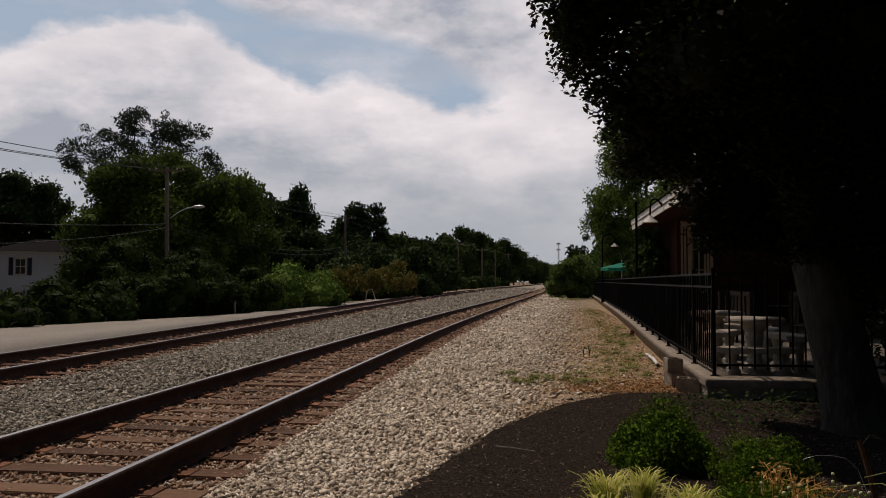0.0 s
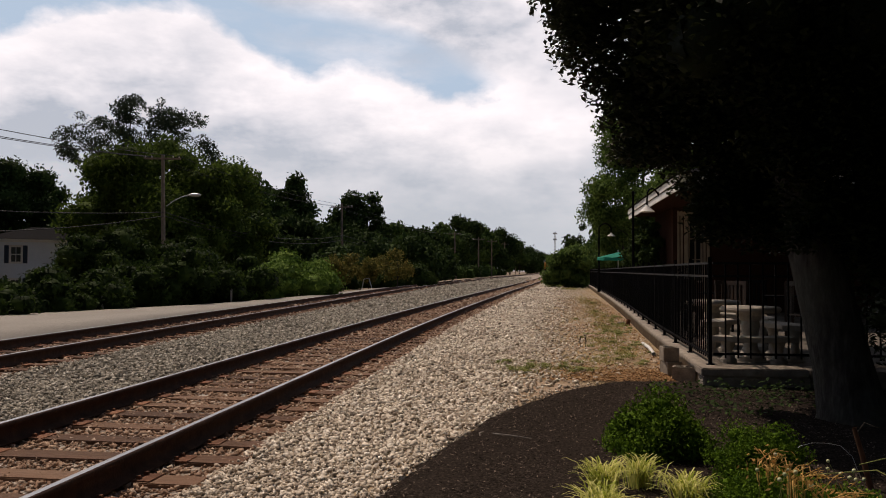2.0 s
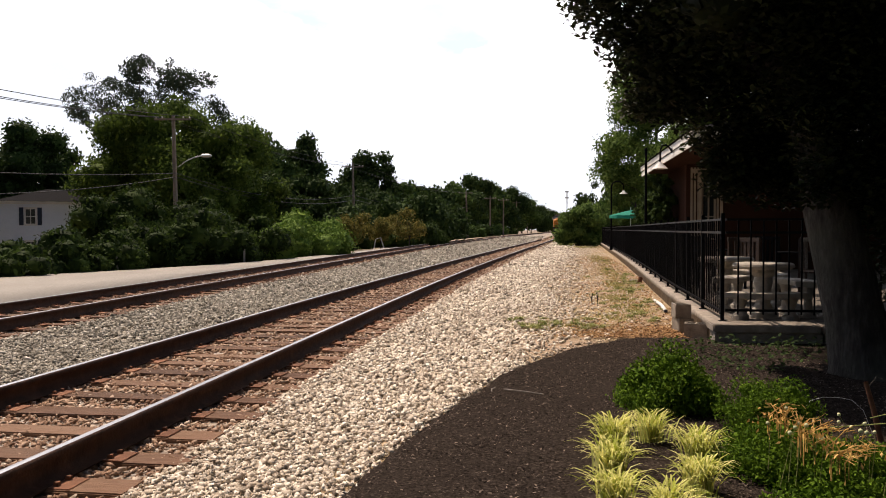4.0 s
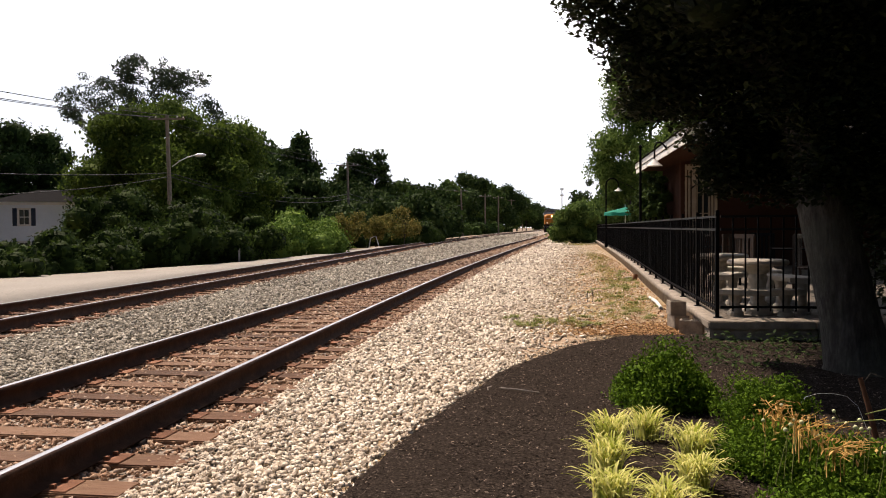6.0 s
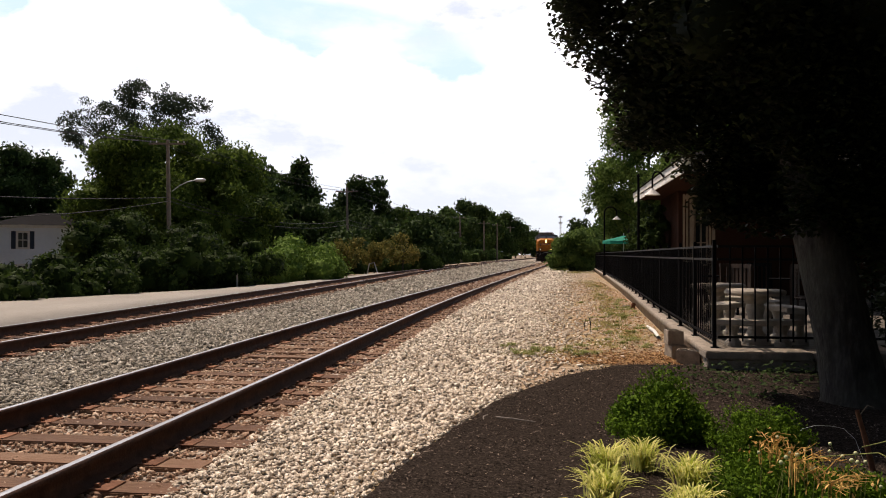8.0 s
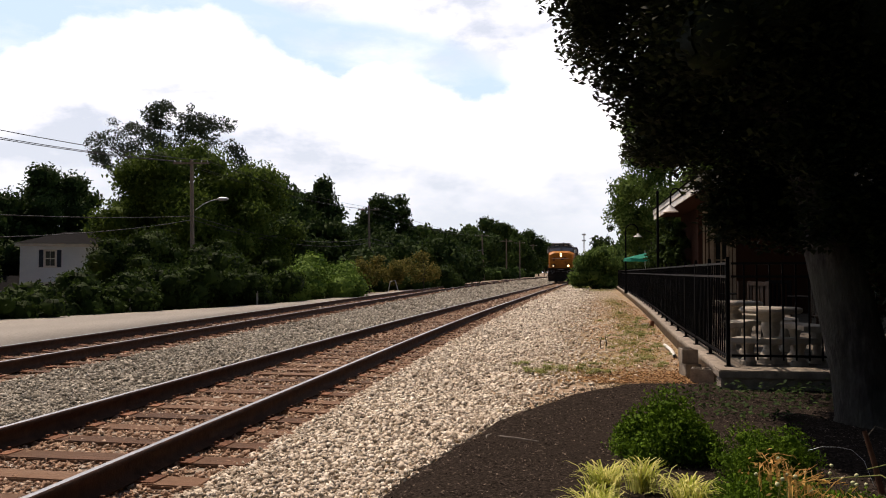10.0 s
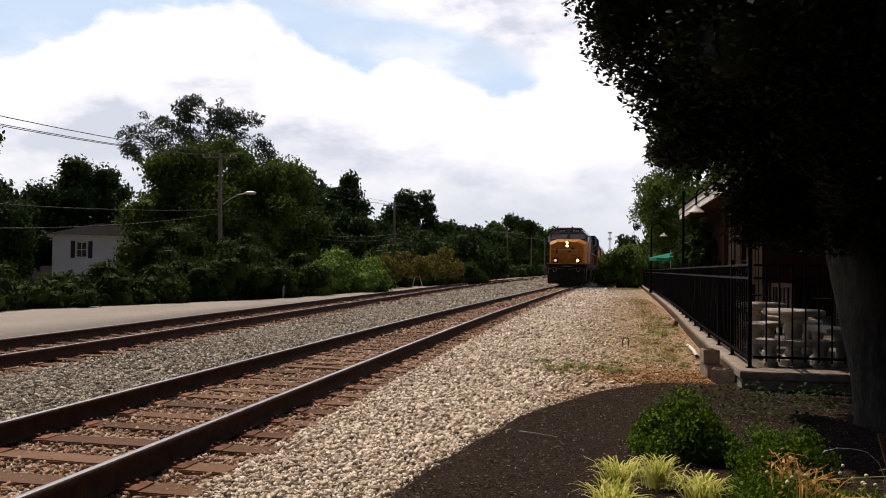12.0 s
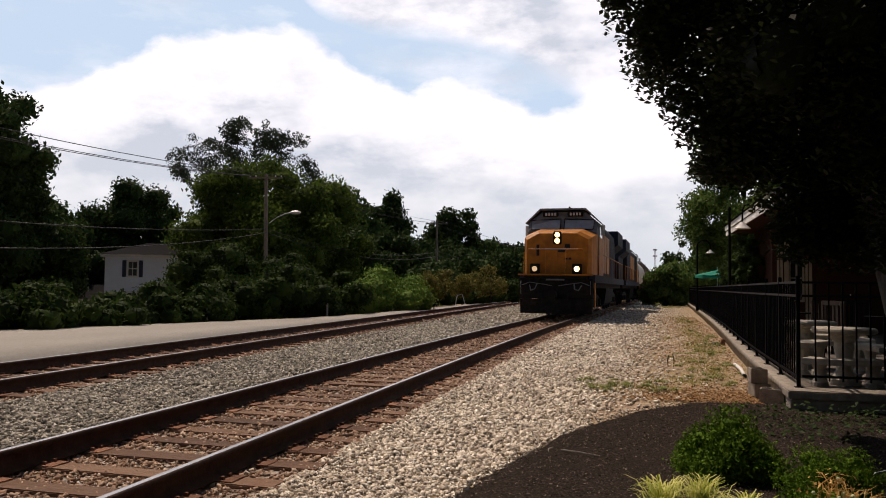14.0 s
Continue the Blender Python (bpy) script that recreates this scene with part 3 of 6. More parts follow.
def build_mulch():
    ys = list(np.arange(-6, 9.9, 0.25)) + [9.9]
    cols, V, F = 26, [], []
    for y in ys:
        a = MULCH_EDGE(y) + 0.05 * noise.noise(Vector((y * 1.7, 0, 0)))
        b = 9.0 if y < 9.35 else 1.9
        for i in range(cols + 1):
            s = (i / cols) ** 2
            x = a + (b - a) * s
            rise = min((x - a) * 0.25, 0.05)
            V.append((x, y, (-0.04 if i == 0 else 0.015) + rise + 0.018 * noise.noise(Vector((x * 3, y * 3, 0))) - (0.05 if y == ys[-1] else 0)))
    for j in range(len(ys) - 1):
        for i in range(cols):
            k = j * (cols + 1) + i
            F.append((k, k + 1, k + cols + 2, k + cols + 1))
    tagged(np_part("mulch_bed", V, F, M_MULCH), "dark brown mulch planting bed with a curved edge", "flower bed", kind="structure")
    rng = np.random.default_rng(11)
    P = scatter(60000, -1.3, 2.6, 2.8, 9.9, rng, lambda x, y: MULCH_EDGE(y) + rng.normal(0.03, 0.05) < x < 2.6)
    P[:, 2] = 0.06 + rng.uniform(-0.01, 0.02, len(P))
    n = len(P)
    L, Wd = rng.uniform(0.003, 0.012, n), rng.uniform(0.002, 0.006, n)
    q = np.array([(-1, -1, 0), (1, -0.7, 0.12), (0.9, 1, 0), (-1.1, 0.8, -0.1)])
    V = q[None] * np.stack([L, Wd, Wd], -1)[:, None]
    V = np.einsum("nij,nkj->nki", turns(n, rng, 0.5), V) + P[:, None]
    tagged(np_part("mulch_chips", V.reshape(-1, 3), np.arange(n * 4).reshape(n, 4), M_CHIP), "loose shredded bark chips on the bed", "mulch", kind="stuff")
    # litter on the dry dirt strip
    P = scatter(26000, -0.9, 2.6, 8.5, 40, rng, lambda x, y: gravel_edge(y) + 0.2 < x < wall_x(y) and x > MULCH_EDGE(min(y, 9.9)) - (0.0 if y < 9.9 else 3.0) - 9 * (y > 9.9)
                and rng.random() < 0.05 + 0.9 * (x - gravel_edge(y)) / 2.5)
    P[:, 2] = 0.022
    n = len(P)
    L = rng.uniform(0.008, 0.026, n)
    V = q[None] * np.stack([L, L * 0.6, L], -1)[:, None]
    V = np.einsum("nij,nkj->nki", turns(n, rng, 0.45), V) + P[:, None]
    tagged(np_part("leaf_litter", V.reshape(-1, 3), np.arange(n * 4).reshape(n, 4), M_LITTER), "dry brown leaf litter scattered on the dirt", "leaf litter", kind="stuff")
    P = scatter(22000, -0.8, 3.6, 9.0, 64, rng, lambda x, y: gravel_edge(y) < x < wall_x(y) and x > MULCH_EDGE(min(y, 9.9)) * (y < 9.9) - 9 * (y >= 9.9) and rng.random() < 1.15 - 0.4 * (x - gravel_edge(y)))
    P[:, 2] = 0.014
    stones("scattered_pebbles", P, rng.uniform(0.008, 0.032, len(P)), M_STONE, "small pale pebbles strewn over the dirt", 12)


def build_moss():
    """Short sparse grass and moss in loose patches on the dirt strip."""
    rng = np.random.default_rng(31)
    spots = [(-0.25, 11.0, 0.45, 0.32), (0.35, 11.2, 0.5, 0.22), (1.35, 13.6, 0.28, 1.1), (1.2, 15.6, 0.35, 1.0), (1.5, 19.0, 0.3, 2.2), (0.9, 12.2, 0.3, 0.5), (1.7, 25.0, 0.35, 4.0), (2.0, 35.0, 0.5, 6.0), (1.9, 60.0, 1.2, 2.6)]
    V, F = [], []
    for sx, sy, rx, ry in spots:
        n = int(900 * min(1.0, 0.35 + rx * ry))
        for x, y in zip(rng.normal(sx, rx * 0.55, n), rng.normal(sy, ry * 0.55, n)):
            if x > wall_x(y) - 0.03 or (y < 9.9 and x > MULCH_EDGE(y)):
                continue
            h, a, w = rng.uniform(0.012, 0.045) * (1 + y / 40), rng.uniform(0, 6.28), 0.003 * (1 + y / 14)
            dx, dy = math.cos(a), math.sin(a)
            o = len(V)
            V += [(x - dy * w, y + dx * w, 0.005), (x + dy * w, y - dx * w, 0.005), (x + dx * h * 0.5 + dy * w * 0.4, y + dy * h * 0.5 - dx * w * 0.4, h * 0.8), (x + dx * h * 0.8, y + dy * h * 0.8, h)]
            F.append((o, o + 1, o + 2, o + 3))
    tagged(np_part("grass_patches", V, F, M_MOSS), "short sparse yellow-green grass in patches on the dirt", "grass", kind="stuff")
    # orange-brown litter gathered by the loose blocks
    n = 5200
    x, y = 1.65 - np.abs(rng.normal(0, 0.75, n)), 9.95 + np.abs(rng.normal(0, 0.75, n))
    keep = np.array([a < wall_x(b) - 0.04 for a, b in zip(x, y)])
    P = np.stack([x, y, np.full(n, 0.026)], 1)[keep]
    n = len(P)
    q = np.array([(-1, -1, 0), (1, -0.7, 0.12), (0.9, 1, 0), (-1.1, 0.8, -0.1)])
    L = rng.uniform(0.006, 0.022, n)
    W = np.einsum("nij,nkj->nki", turns(n, rng, 0.5), q[None] * np.stack([L, L * 0.6, L], -1)[:, None]) + P[:, None]
    tagged(np_part("drifted_litter", W.reshape(-1, 3), np.arange(n * 4).reshape(n, 4), M_LITTER), "orange-brown leaf litter drifted against the loose blocks", "leaf litter", kind="stuff")


build_ground()
YS = list(np.arange(-40, 60, 1.0)) + list(np.arange(60, 460, 8.0))
strip("ballast", lambda y: far_x(y) - 1.9, lambda y: gravel_edge(y) + 0.1, YS, 0.0, M_BALLAST, "bed of broken ballast under both tracks", 40, 0.012)
strip("dirt_path", lambda y: gravel_edge(y) - 0.35, lambda y: wall_x(y) + 0.25, YS, 0.006, M_DIRT, "strip of dry reddish dirt beside the gravel", 14, 0.02)
build_pavement()
build_mulch()
build_gravel()
build_moss()


# ---- plants ----
def leaves_np(P, size, rng, tilt=1.3, slim=0.55):
    """Folded pointed leaves, four corners each."""
    n = len(P)
    q = np.array([(0, -1, 0), (slim, -0.05, 0.18), (0, 1, -0.05), (-slim, -0.05, 0.18)])
    V = q[None] * (size * rng.uniform(0.6, 1.25, n))[:, None, None]
    V = np.einsum("nij,nkj->nki", turns(n, rng, tilt), V) + P[:, None]
    return V.reshape(-1, 3), np.arange(n * 4).reshape(n, 4)


def cube_ball(k=4):
    V, F = [], []
    for ax in range(3):
        for sg in (-1, 1):
            o = len(V)
            for i in range(k + 1):
                for j in range(k + 1):
                    a, b = 2 * i / k - 1, 2 * j / k - 1
                    p = [0, 0, 0]
                    p[ax], p[(ax + 1) % 3], p[(ax + 2) % 3] = sg, a, b
                    V.append(np.array(p) / np.linalg.norm(p))
            for i in range(k):
                for j in range(k):
                    F.append((o + i * (k + 1) + j, o + (i + 1) * (k + 1) + j, o + (i + 1) * (k + 1) + j + 1, o + i * (k + 1) + j + 1))
    return np.array(V), np.array(F)


BALL_V, BALL_F = cube_ball()


def crown_np(lumps, per_m2, size, rng, core=0.62, slim=0.55, tilt=1.3, fill=False):
    """Leaves over lumps (x, y, z, r), with a rough inner mass of foliage or filled with leaves."""
    pieces, leaf = [], []
    for x, y, z, r in lumps:
        n = max(8, int(4 * math.pi * r * r * per_m2))
        d = rng.normal(size=(n, 3))
        d /= np.linalg.norm(d, axis=1)[:, None]
        rad = r * (1.12 * rng.random(n) ** 0.5 if fill else np.clip(rng.normal(0.86, 0.17, n), 0.3, 1.32))
        leaf.append(np.array([x, y, z]) + d * rad[:, None] * np.array([1, 1, 0.85]))
        if core:
            k = core * r * (1 + 0.35 * (rng.random(len(BALL_V)) - 0.5))
            pieces.append((BALL_V * k[:, None] * np.array([1, 1, 0.85]) + np.array([x, y, z]), BALL_F))
    pieces.append(leaves_np(np.concatenate(leaf), size, rng, tilt, slim))
    return join_np(pieces)


def lumps_for(h, r, base, rng, n, lump, shape=1.0):
    """Clump centres inside an uneven crown of radius r between base and h."""
    out = []
    half = (h - base) / 2 - lump * 0.35
    mid = base + (h - base) / 2
    for i in range(n):
        d = rng.normal(size=3)
        d /= np.linalg.norm(d)
        k = rng.uniform(0.25, 1.0) ** 0.45
        lr = lump * rng.uniform(0.55, 1.2)
        wide = (r - lr * 0.5) * k * (1.0 + 0.12 * math.sin(3 * math.atan2(d[1], d[0]) + h))
        z = mid + half * k * d[2] * rng.uniform(0.9, 1.08)
        if z < mid:
            wide *= 1.15
        out.append((wide * d[0], wide * d[1], z, lr))
    return out


def tree(name, x, y, h, r, mat, label, seed, base=None, n=22, lump=None, leaf=0.22, dens=9, core=0.66, trunk=0.22, category="tree", group="", lean=(0, 0), lumps=None, shape=1.0, forks=12):
    rng = np.random.default_rng(seed)
    base = h * 0.25 if base is None else base
    t = thing(name, label, category, (x, y, ground_z(x, y) - 0.05), group)
    lumps = lumps or lumps_for(h, r, base, rng, n, lump or r * 0.38, shape)
    top = h * 0.8
    pts = [(lean[0] * s * s + 0.15 * math.sin(3 * s + seed) * s, lean[1] * s * s, top * s) for s in (0, 0.03, 0.12, 0.3, 0.5, 0.75, 1.0)]
    np_part("trunk", *tube_np(pts, [trunk * 1.5, trunk * 1.15, trunk, trunk * 0.85, trunk * 0.65, trunk * 0.4, trunk * 0.12], 9), M_BARK, t)
    limbs = []
    for lx, ly, lz, lr in lumps[:: max(1, len(lumps) // forks)]:
        s = min(max((lz / top) * 0.65, 0.15), 0.9)
        i = Vector((lean[0] * s * s, lean[1] * s * s, top * s))
        e = Vector((lx, ly, lz))
        mid = i.lerp(e, 0.5) + Vector((0, 0, 0.08 * (e - i).length))
        w = trunk * 0.42 * (1 - 0.6 * s)
        limbs.append(tube_np([i, mid, e], [w, w * 0.6, w * 0.15], 6))
    for l in limbs:
        np_part("limb", *l, M_BARK, t)
    np_part("crown", *crown_np(lumps, dens, leaf, rng, core), mat, t)
    return t


def bush(name, x, y, h, r, mat, label, seed, leaf=0.12, dens=26, n=14, group="", core=0.7, category="bush", ry=None, z0=None, slim=0.5):
    rng = np.random.default_rng(seed)
    t = thing(name, label, category, (x, y, (ground_z(x, y) if z0 is None else z0) - 0.04), group)
    ry = ry or r
    lumps = []
    for i in range(n):
        a, q = rng.uniform(0, 2 * math.pi), math.sqrt(rng.uniform(0, 1))
        lr = min(r, h) * rng.uniform(0.26, 0.46)
        top = h * (1 - 0.38 * q * q) * rng.uniform(0.85, 1.06)
        lumps.append((q * (r - lr * 0.7) * math.cos(a), q * (ry - lr * 0.7) * math.sin(a), max(rng.uniform(0.35, 1.0) * top - lr * 0.75, lr * 0.55), lr))
    stems = [tube_np([(lx * 0.15, ly * 0.15, 0), (lx * 0.6, ly * 0.6, lz * 0.6), (lx, ly, lz)], [0.02 + 0.01 * h, 0.012 + 0.005 * h, 0.006], 5) for lx, ly, lz, lr in lumps[:8]]
    for l in stems:
        np_part("stem", *l, M_BARK, t)
    np_part("foliage", *crown_np(lumps, dens, leaf, rng, core, slim), mat, t)
    return t


def at_az(az, d):
    return -d * math.sin(radians(az)), d * math.cos(radians(az))


def left_trees():
    # name, bearing, distance, height, radius, material, label, base, clumps, clump radius, leaf, density
    L = [("maple_tree", 26.6, 66, 13.8, 7.6, M_LEAF_SHADE, "broad dark green shade tree behind the hedge", 0.6, 66, 1.9, 0.17, 20, 0.66),
         ("oak_tree", 36.9, 82, 13.2, 4.6, M_LEAF_DARK, "dense dark green tree beside the house", 1.0, 30, 1.9, 0.2, 15, 0.7),
         ("maple_tree", 47.6, 62, 19.8, 6.9, M_LEAF_DARK, "tall dark tree over the low shed", 0.8, 74, 1.7, 0.17, 20, 0.66),
         ("maple_tree", 34.2, 88, 11.5, 3.2, M_LEAF_DARK, "small far tree behind the house", 1.0, 16, 1.4, 0.26, 10, 0.6),
         ("maple_tree", 22.3, 88, 14.6, 4.2, M_LEAF_MID, "green tree with a loose crown", 1.0, 22, 1.6, 0.28, 9, 0.6),
         ("maple_tree", 18.6, 100, 16.6, 2.8, M_LEAF_DARK, "slender dark tree with a round top", 1.0, 30, 1.4, 0.28, 10, 0.65),
         ("maple_tree", 16.9, 104, 9.5, 5.2, M_LEAF_DARK, "low dark tree in the tree line", 0.5, 24, 1.8, 0.28, 10, 0.7),
         ("maple_tree", 20.6, 95, 9.5, 4.2, M_LEAF_DARK, "low dark tree in the tree line", 0.5, 22, 1.8, 0.28, 10, 0.7),
         ("maple_tree", 13.9, 112, 14.6, 5.2, M_LEAF_DARK, "round-headed dark tree behind the pole", 1.0, 60, 1.5, 0.28, 10, 0.6),
         ("maple_tree", 26.1, 70, 13.4, 4.2, M_LEAF_SHADE, "dark green tree grown together with its neighbour", 0.8, 36, 1.6, 0.17, 20, 0.66),
         ("maple_tree", 42.4, 66, 9.0, 3.4, M_LEAF_DARK, "dark tree between the shed and the house", 0.5, 34, 1.6, 0.17, 20, 0.68)]
    for i, (nm, az, d, h, r, mat, lab, base, n, lump, leaf, dens, core) in enumerate(L):
        x, y = at_az(az, d)
        tree(nm, x, y, h + 0.4, r, mat, lab, 100 + i, base, n, lump, leaf, dens, core, 0.3, group="tree line beyond the tracks")
    # open oak: flat pads of leaves on bare forking limbs (across, height, radius)
    rq = np.random.default_rng(91)
    crown = []
    for cx, cz, cr in ((-7.6, 16.6, 1.1), (-7.0, 18.3, 1.4), (-5.9, 15.8, 1.4), (-5.3, 17.5, 1.3), (-4.3, 19.6, 1.4), (-3.2, 17.9, 1.4), (-4.6, 14.6, 1.2), (-2.4, 19.3, 0.9), (-3.5, 15.8, 1.1),
                       (-1.7, 21.6, 0.9), (0.0, 21.9, 1.0), (1.2, 21.4, 0.7), (-0.9, 20.6, 0.8), (0.2, 20.0, 1.0), (-0.4, 18.3, 1.5), (0.6, 17.6, 1.6), (3.4, 20.9, 1.2), (3.0, 19.3, 1.3), (4.6, 19.7, 1.2), (3.8, 18.2, 1.1),
                       (6.3, 19.5, 1.2), (7.7, 19.8, 0.8), (5.7, 18.3, 0.9), (8.6, 16.8, 1.0), (9.7, 15.9, 1.0), (10.6, 14.6, 1.0), (2.0, 16.3, 1.6), (-2.0, 16.0, 1.4)):
        for j in range(int(7 * cr)):
            a, q = rq.uniform(0, 2 * math.pi), cr * math.sqrt(rq.random())
            crown.append((cx + q * math.cos(a) * 1.05, 1.7 * q * math.sin(a), cz + rq.normal(0, 0.32 * cr), rq.uniform(0.4, 0.95)))
    ox, oy = at_az(29.8, 92)
    tree("oak_tree", ox, oy, 22.5, 8.6, M_LEAF_OAK, "tall oak with an open airy crown", 111, 12.0, leaf=0.15, dens=13, core=0.0, trunk=0.42, group="tree line beyond the tracks", lumps=crown, forks=30)
    for i, (az, d, h, r) in enumerate(((42.3, 78, 11.5, 4.6), (31.9, 72, 9.6, 3.6), (44.3, 70, 8.5, 4.0), (47.5, 68, 9.0, 4.5), (40.3, 78, 9.0, 4.0), (35.4, 80, 9.0, 3.5), (21.5, 78, 9.6, 4.0), (18.5, 84, 9.8, 4.4), (30.6, 80, 11.0, 4.0), (15.6, 90, 7.6, 4.6), (13.0, 96, 7.4, 4.4), (24.6, 74, 8.0, 4.0), (32.0, 76, 8.5, 4.0), (38.6, 80, 8.0, 3.6), (20.9, 90, 13.2, 3.8), (13.9, 108, 10.5, 5.2), (23.0, 86, 11.0, 3.4), (9.9, 78, 4.6, 3.0), (11.2, 84, 5.0, 3.2), (8.6, 90, 4.6, 3.0))):
        x, y = at_az(az, d)
        tree("understorey_tree", x, y, h, r, M_LEAF_DARK, "low dark tree filling the tree line", 170 + i, 0.2, 22, 1.8, 0.28, 10, 0.72, 0.2, group="tree line beyond the tracks")
    rng = random.Random(8)
    for i, (az, d, h, r) in enumerate(((11.9, 118, 10.5, 4.2), (10.6, 128, 10.8, 4.2), (9.3, 138, 11.6, 4.5), (8.1, 150, 12.0, 4.8), (7.0, 165, 12.8, 5.0), (5.9, 180, 13.6, 5.2),
                                       (4.9, 200, 13.6, 5.4), (4.0, 225, 15.0, 5.8), (3.2, 250, 14.8, 6.0), (2.5, 280, 14.5, 6.5), (1.8, 320, 12.5, 7), (1.1, 380, 11.5, 8), (0.2, 430, 11.5, 9))):
        x, y = at_az(az, d)
        tree("roadside_tree", x, y, h * 1.03, r, M_LEAF_DARK if i % 3 else M_LEAF_MID, "dark green tree in the row along the railway", 140 + i, 0.3, 16, r * 0.42, 0.42, 5, 0.72, 0.25,
             group="tree line beyond the tracks")
    # undergrowth along the pavement and track
    B = [(43.5, 24, 1.9, 1.6, M_LEAF_HEDGE), (40.5, 25, 1.55, 1.5, M_LEAF_HEDGE), (37.6, 25.5, 1.35, 1.5, M_LEAF_HEDGE), (34.8, 27, 1.7, 1.5, M_LEAF_HEDGE), (32.0, 28, 1.7, 1.5, M_LEAF_HEDGE),
         (29.4, 30, 2.0, 1.6, M_LEAF_HEDGE), (26.8, 31, 2.5, 1.7, M_LEAF_HEDGE), (24.4, 33, 2.5, 1.8, M_LEAF_HEDGE), (22.2, 35, 2.3, 1.6, M_LEAF_HEDGE), (20.4, 39, 3.0, 1.9, M_LEAF_BRIGHT),
         (18.0, 41, 3.3, 2.2, M_LEAF_BRIGHT), (12.3, 63, 2.4, 2.0, M_LEAF_HEDGE), (9.6, 68, 2.6, 2.2, M_LEAF_HEDGE), (15.8, 58, 2.8, 2.4, M_LEAF_HEDGE), (30.6, 44, 4.6, 2.8, M_LEAF_HEDGE), (25.5, 45, 4.0, 2.6, M_LEAF_HEDGE), (32.0, 42, 3.9, 2.2, M_LEAF_HEDGE)]
    for i, (az, d, h, r, mat) in enumerate(B):
        x, y = at_az(az, d)
        bush("bush", x, y, h - ground_z(x, y), r, mat, "bright green leafy bush beside the pavement" if mat is M_LEAF_BRIGHT else "dense dark green bush in the hedge", 200 + i, 0.095, 44, 20,
             "hedge along the pavement", 0.74)
    for i, (az, d, h, r) in enumerate(((14.9, 54, 2.9, 1.4), (13.0, 55, 2.2, 1.1), (10.9, 57, 3.1, 1.7))):
        x, y = at_az(az, d)
        tree("young_tree", x, y, h, r, M_LEAF_OLIVE, "small yellowing olive-brown tree beside the track", 230 + i, 0.7, 16, 0.55, 0.10, 40, 0.4, 0.05, group="young trees by the track")
    for i in range(16):
        y = 62 + i * 11.5
        x = far_x(y) - 6.5 - rng.uniform(0, 3)
        bush("bush", x, y, rng.uniform(2.6, 4.2), rng.uniform(2.8, 4.2), (M_LEAF_DARK, M_LEAF_MID, M_LEAF_DARK)[i % 3], "dense bush in the brush along the railway", 250 + i, 0.24, 9, 16,
             "brush along the far track", 0.76)
    for i in range(7):
        x, y = at_az(46 - i * 4.2, 52)
        bush("bush", x, y, 3.2, 3.2, M_LEAF_HEDGE, "dark green undergrowth behind the hedge", 280 + i, 0.2, 10, 16, "undergrowth", 0.76)


def right_trees():
    tree("locust_tree", 5.6, 45, 13.4, 3.2, M_LEAF_FEATHER, "feathery green tree beyond the station roof", 300, 1.0, 130, 0.75, 0.10, 60, 0.45, 0.16)
    tree("locust_tree", 7.2, 39, 8.6, 2.9, M_LEAF_FEATHER, "green tree behind the station roof", 301, 1.0, 60, 0.8, 0.10, 55, 0.5, 0.16)
    tree("pine_tree", 3.6, 92, 7.2, 1.9, M_LEAF_DARK, "small far tree beyond the bush", 302, 2.0, 14, 0.8, 0.2, 16, 0.4, 0.14)
    tree("pine_tree", 8.5, 85, 9.0, 3.0, M_LEAF_MID, "far green tree beside the railway", 303, 0.5, 24, 1.3, 0.25, 12, 0.65, 0.16)
    bush("bush", 2.15, 66, 4.4, 2.15, M_LEAF_FEATHER, "large spreading bush at the end of the fence", 310, 0.15, 34, 40, core=0.7)
    bush("bush", 3.7, 73, 4.6, 2.4, M_LEAF_MID, "rounded green bush behind the fence end", 311, 0.18, 24, 20, core=0.7)
    # Dark shrubs added to fill the deep shade under the station eave.
    bush("evergreen_shrub", 3.62, 28.8, 3.75, 0.85, M_LEAF_HEDGE, "tall dark shrub added to fill the shade at the station corner", 312, 0.06, 120, 46, core=0.8, category="shrub", z0=0.26)
    for i, (x, y, h) in enumerate(((3.36, 24.6, 3.0), (3.34, 25.7, 3.2), (3.38, 26.7, 3.35))):
        bush("evergreen_shrub", x, y, h, 0.50, M_LEAF_HEDGE, "dark shrub added to stand for shade under the station eave", 313 + i, 0.05, 160, 40, "evergreens at the station", 0.8, "shrub", None, 0.26)
    for i, y in enumerate((110, 135, 165, 200, 250, 310)):
        tree("roadside_tree", near_x(y) + 9 + i, y, 7.5 + i * 0.6, 4.0, M_LEAF_MID, "green tree along the railway", 320 + i, 0.3, 16, 1.7, 0.35, 6, 0.7, 0.2)


def light_block_trees():
    # Unseen trees added behind and right of the camera to cut skylight fill.
    for i, (x, y, h, r) in enumerate(((7.5, -9.0, 9.0, 4.2), (0.5, -15.0, 9.5, 4.6), (15.0, -3.0, 9.5, 4.6), (16.5, 7.0, 9.0, 4.4), (17.0, 17.0, 9.5, 4.6), (17.5, 28.0, 9.0, 4.4), (8, -26, 11, 5.5))):
        tree("shade_tree", x, y, h, r, M_LEAF_HEDGE, "dense dark tree added out of view to block sky light", 340 + i, 0.3, 26, 1.9, 0.3, 9, 0.8, 0.24, group="shade trees round the station grounds")


left_trees()
right_trees()
light_block_trees()


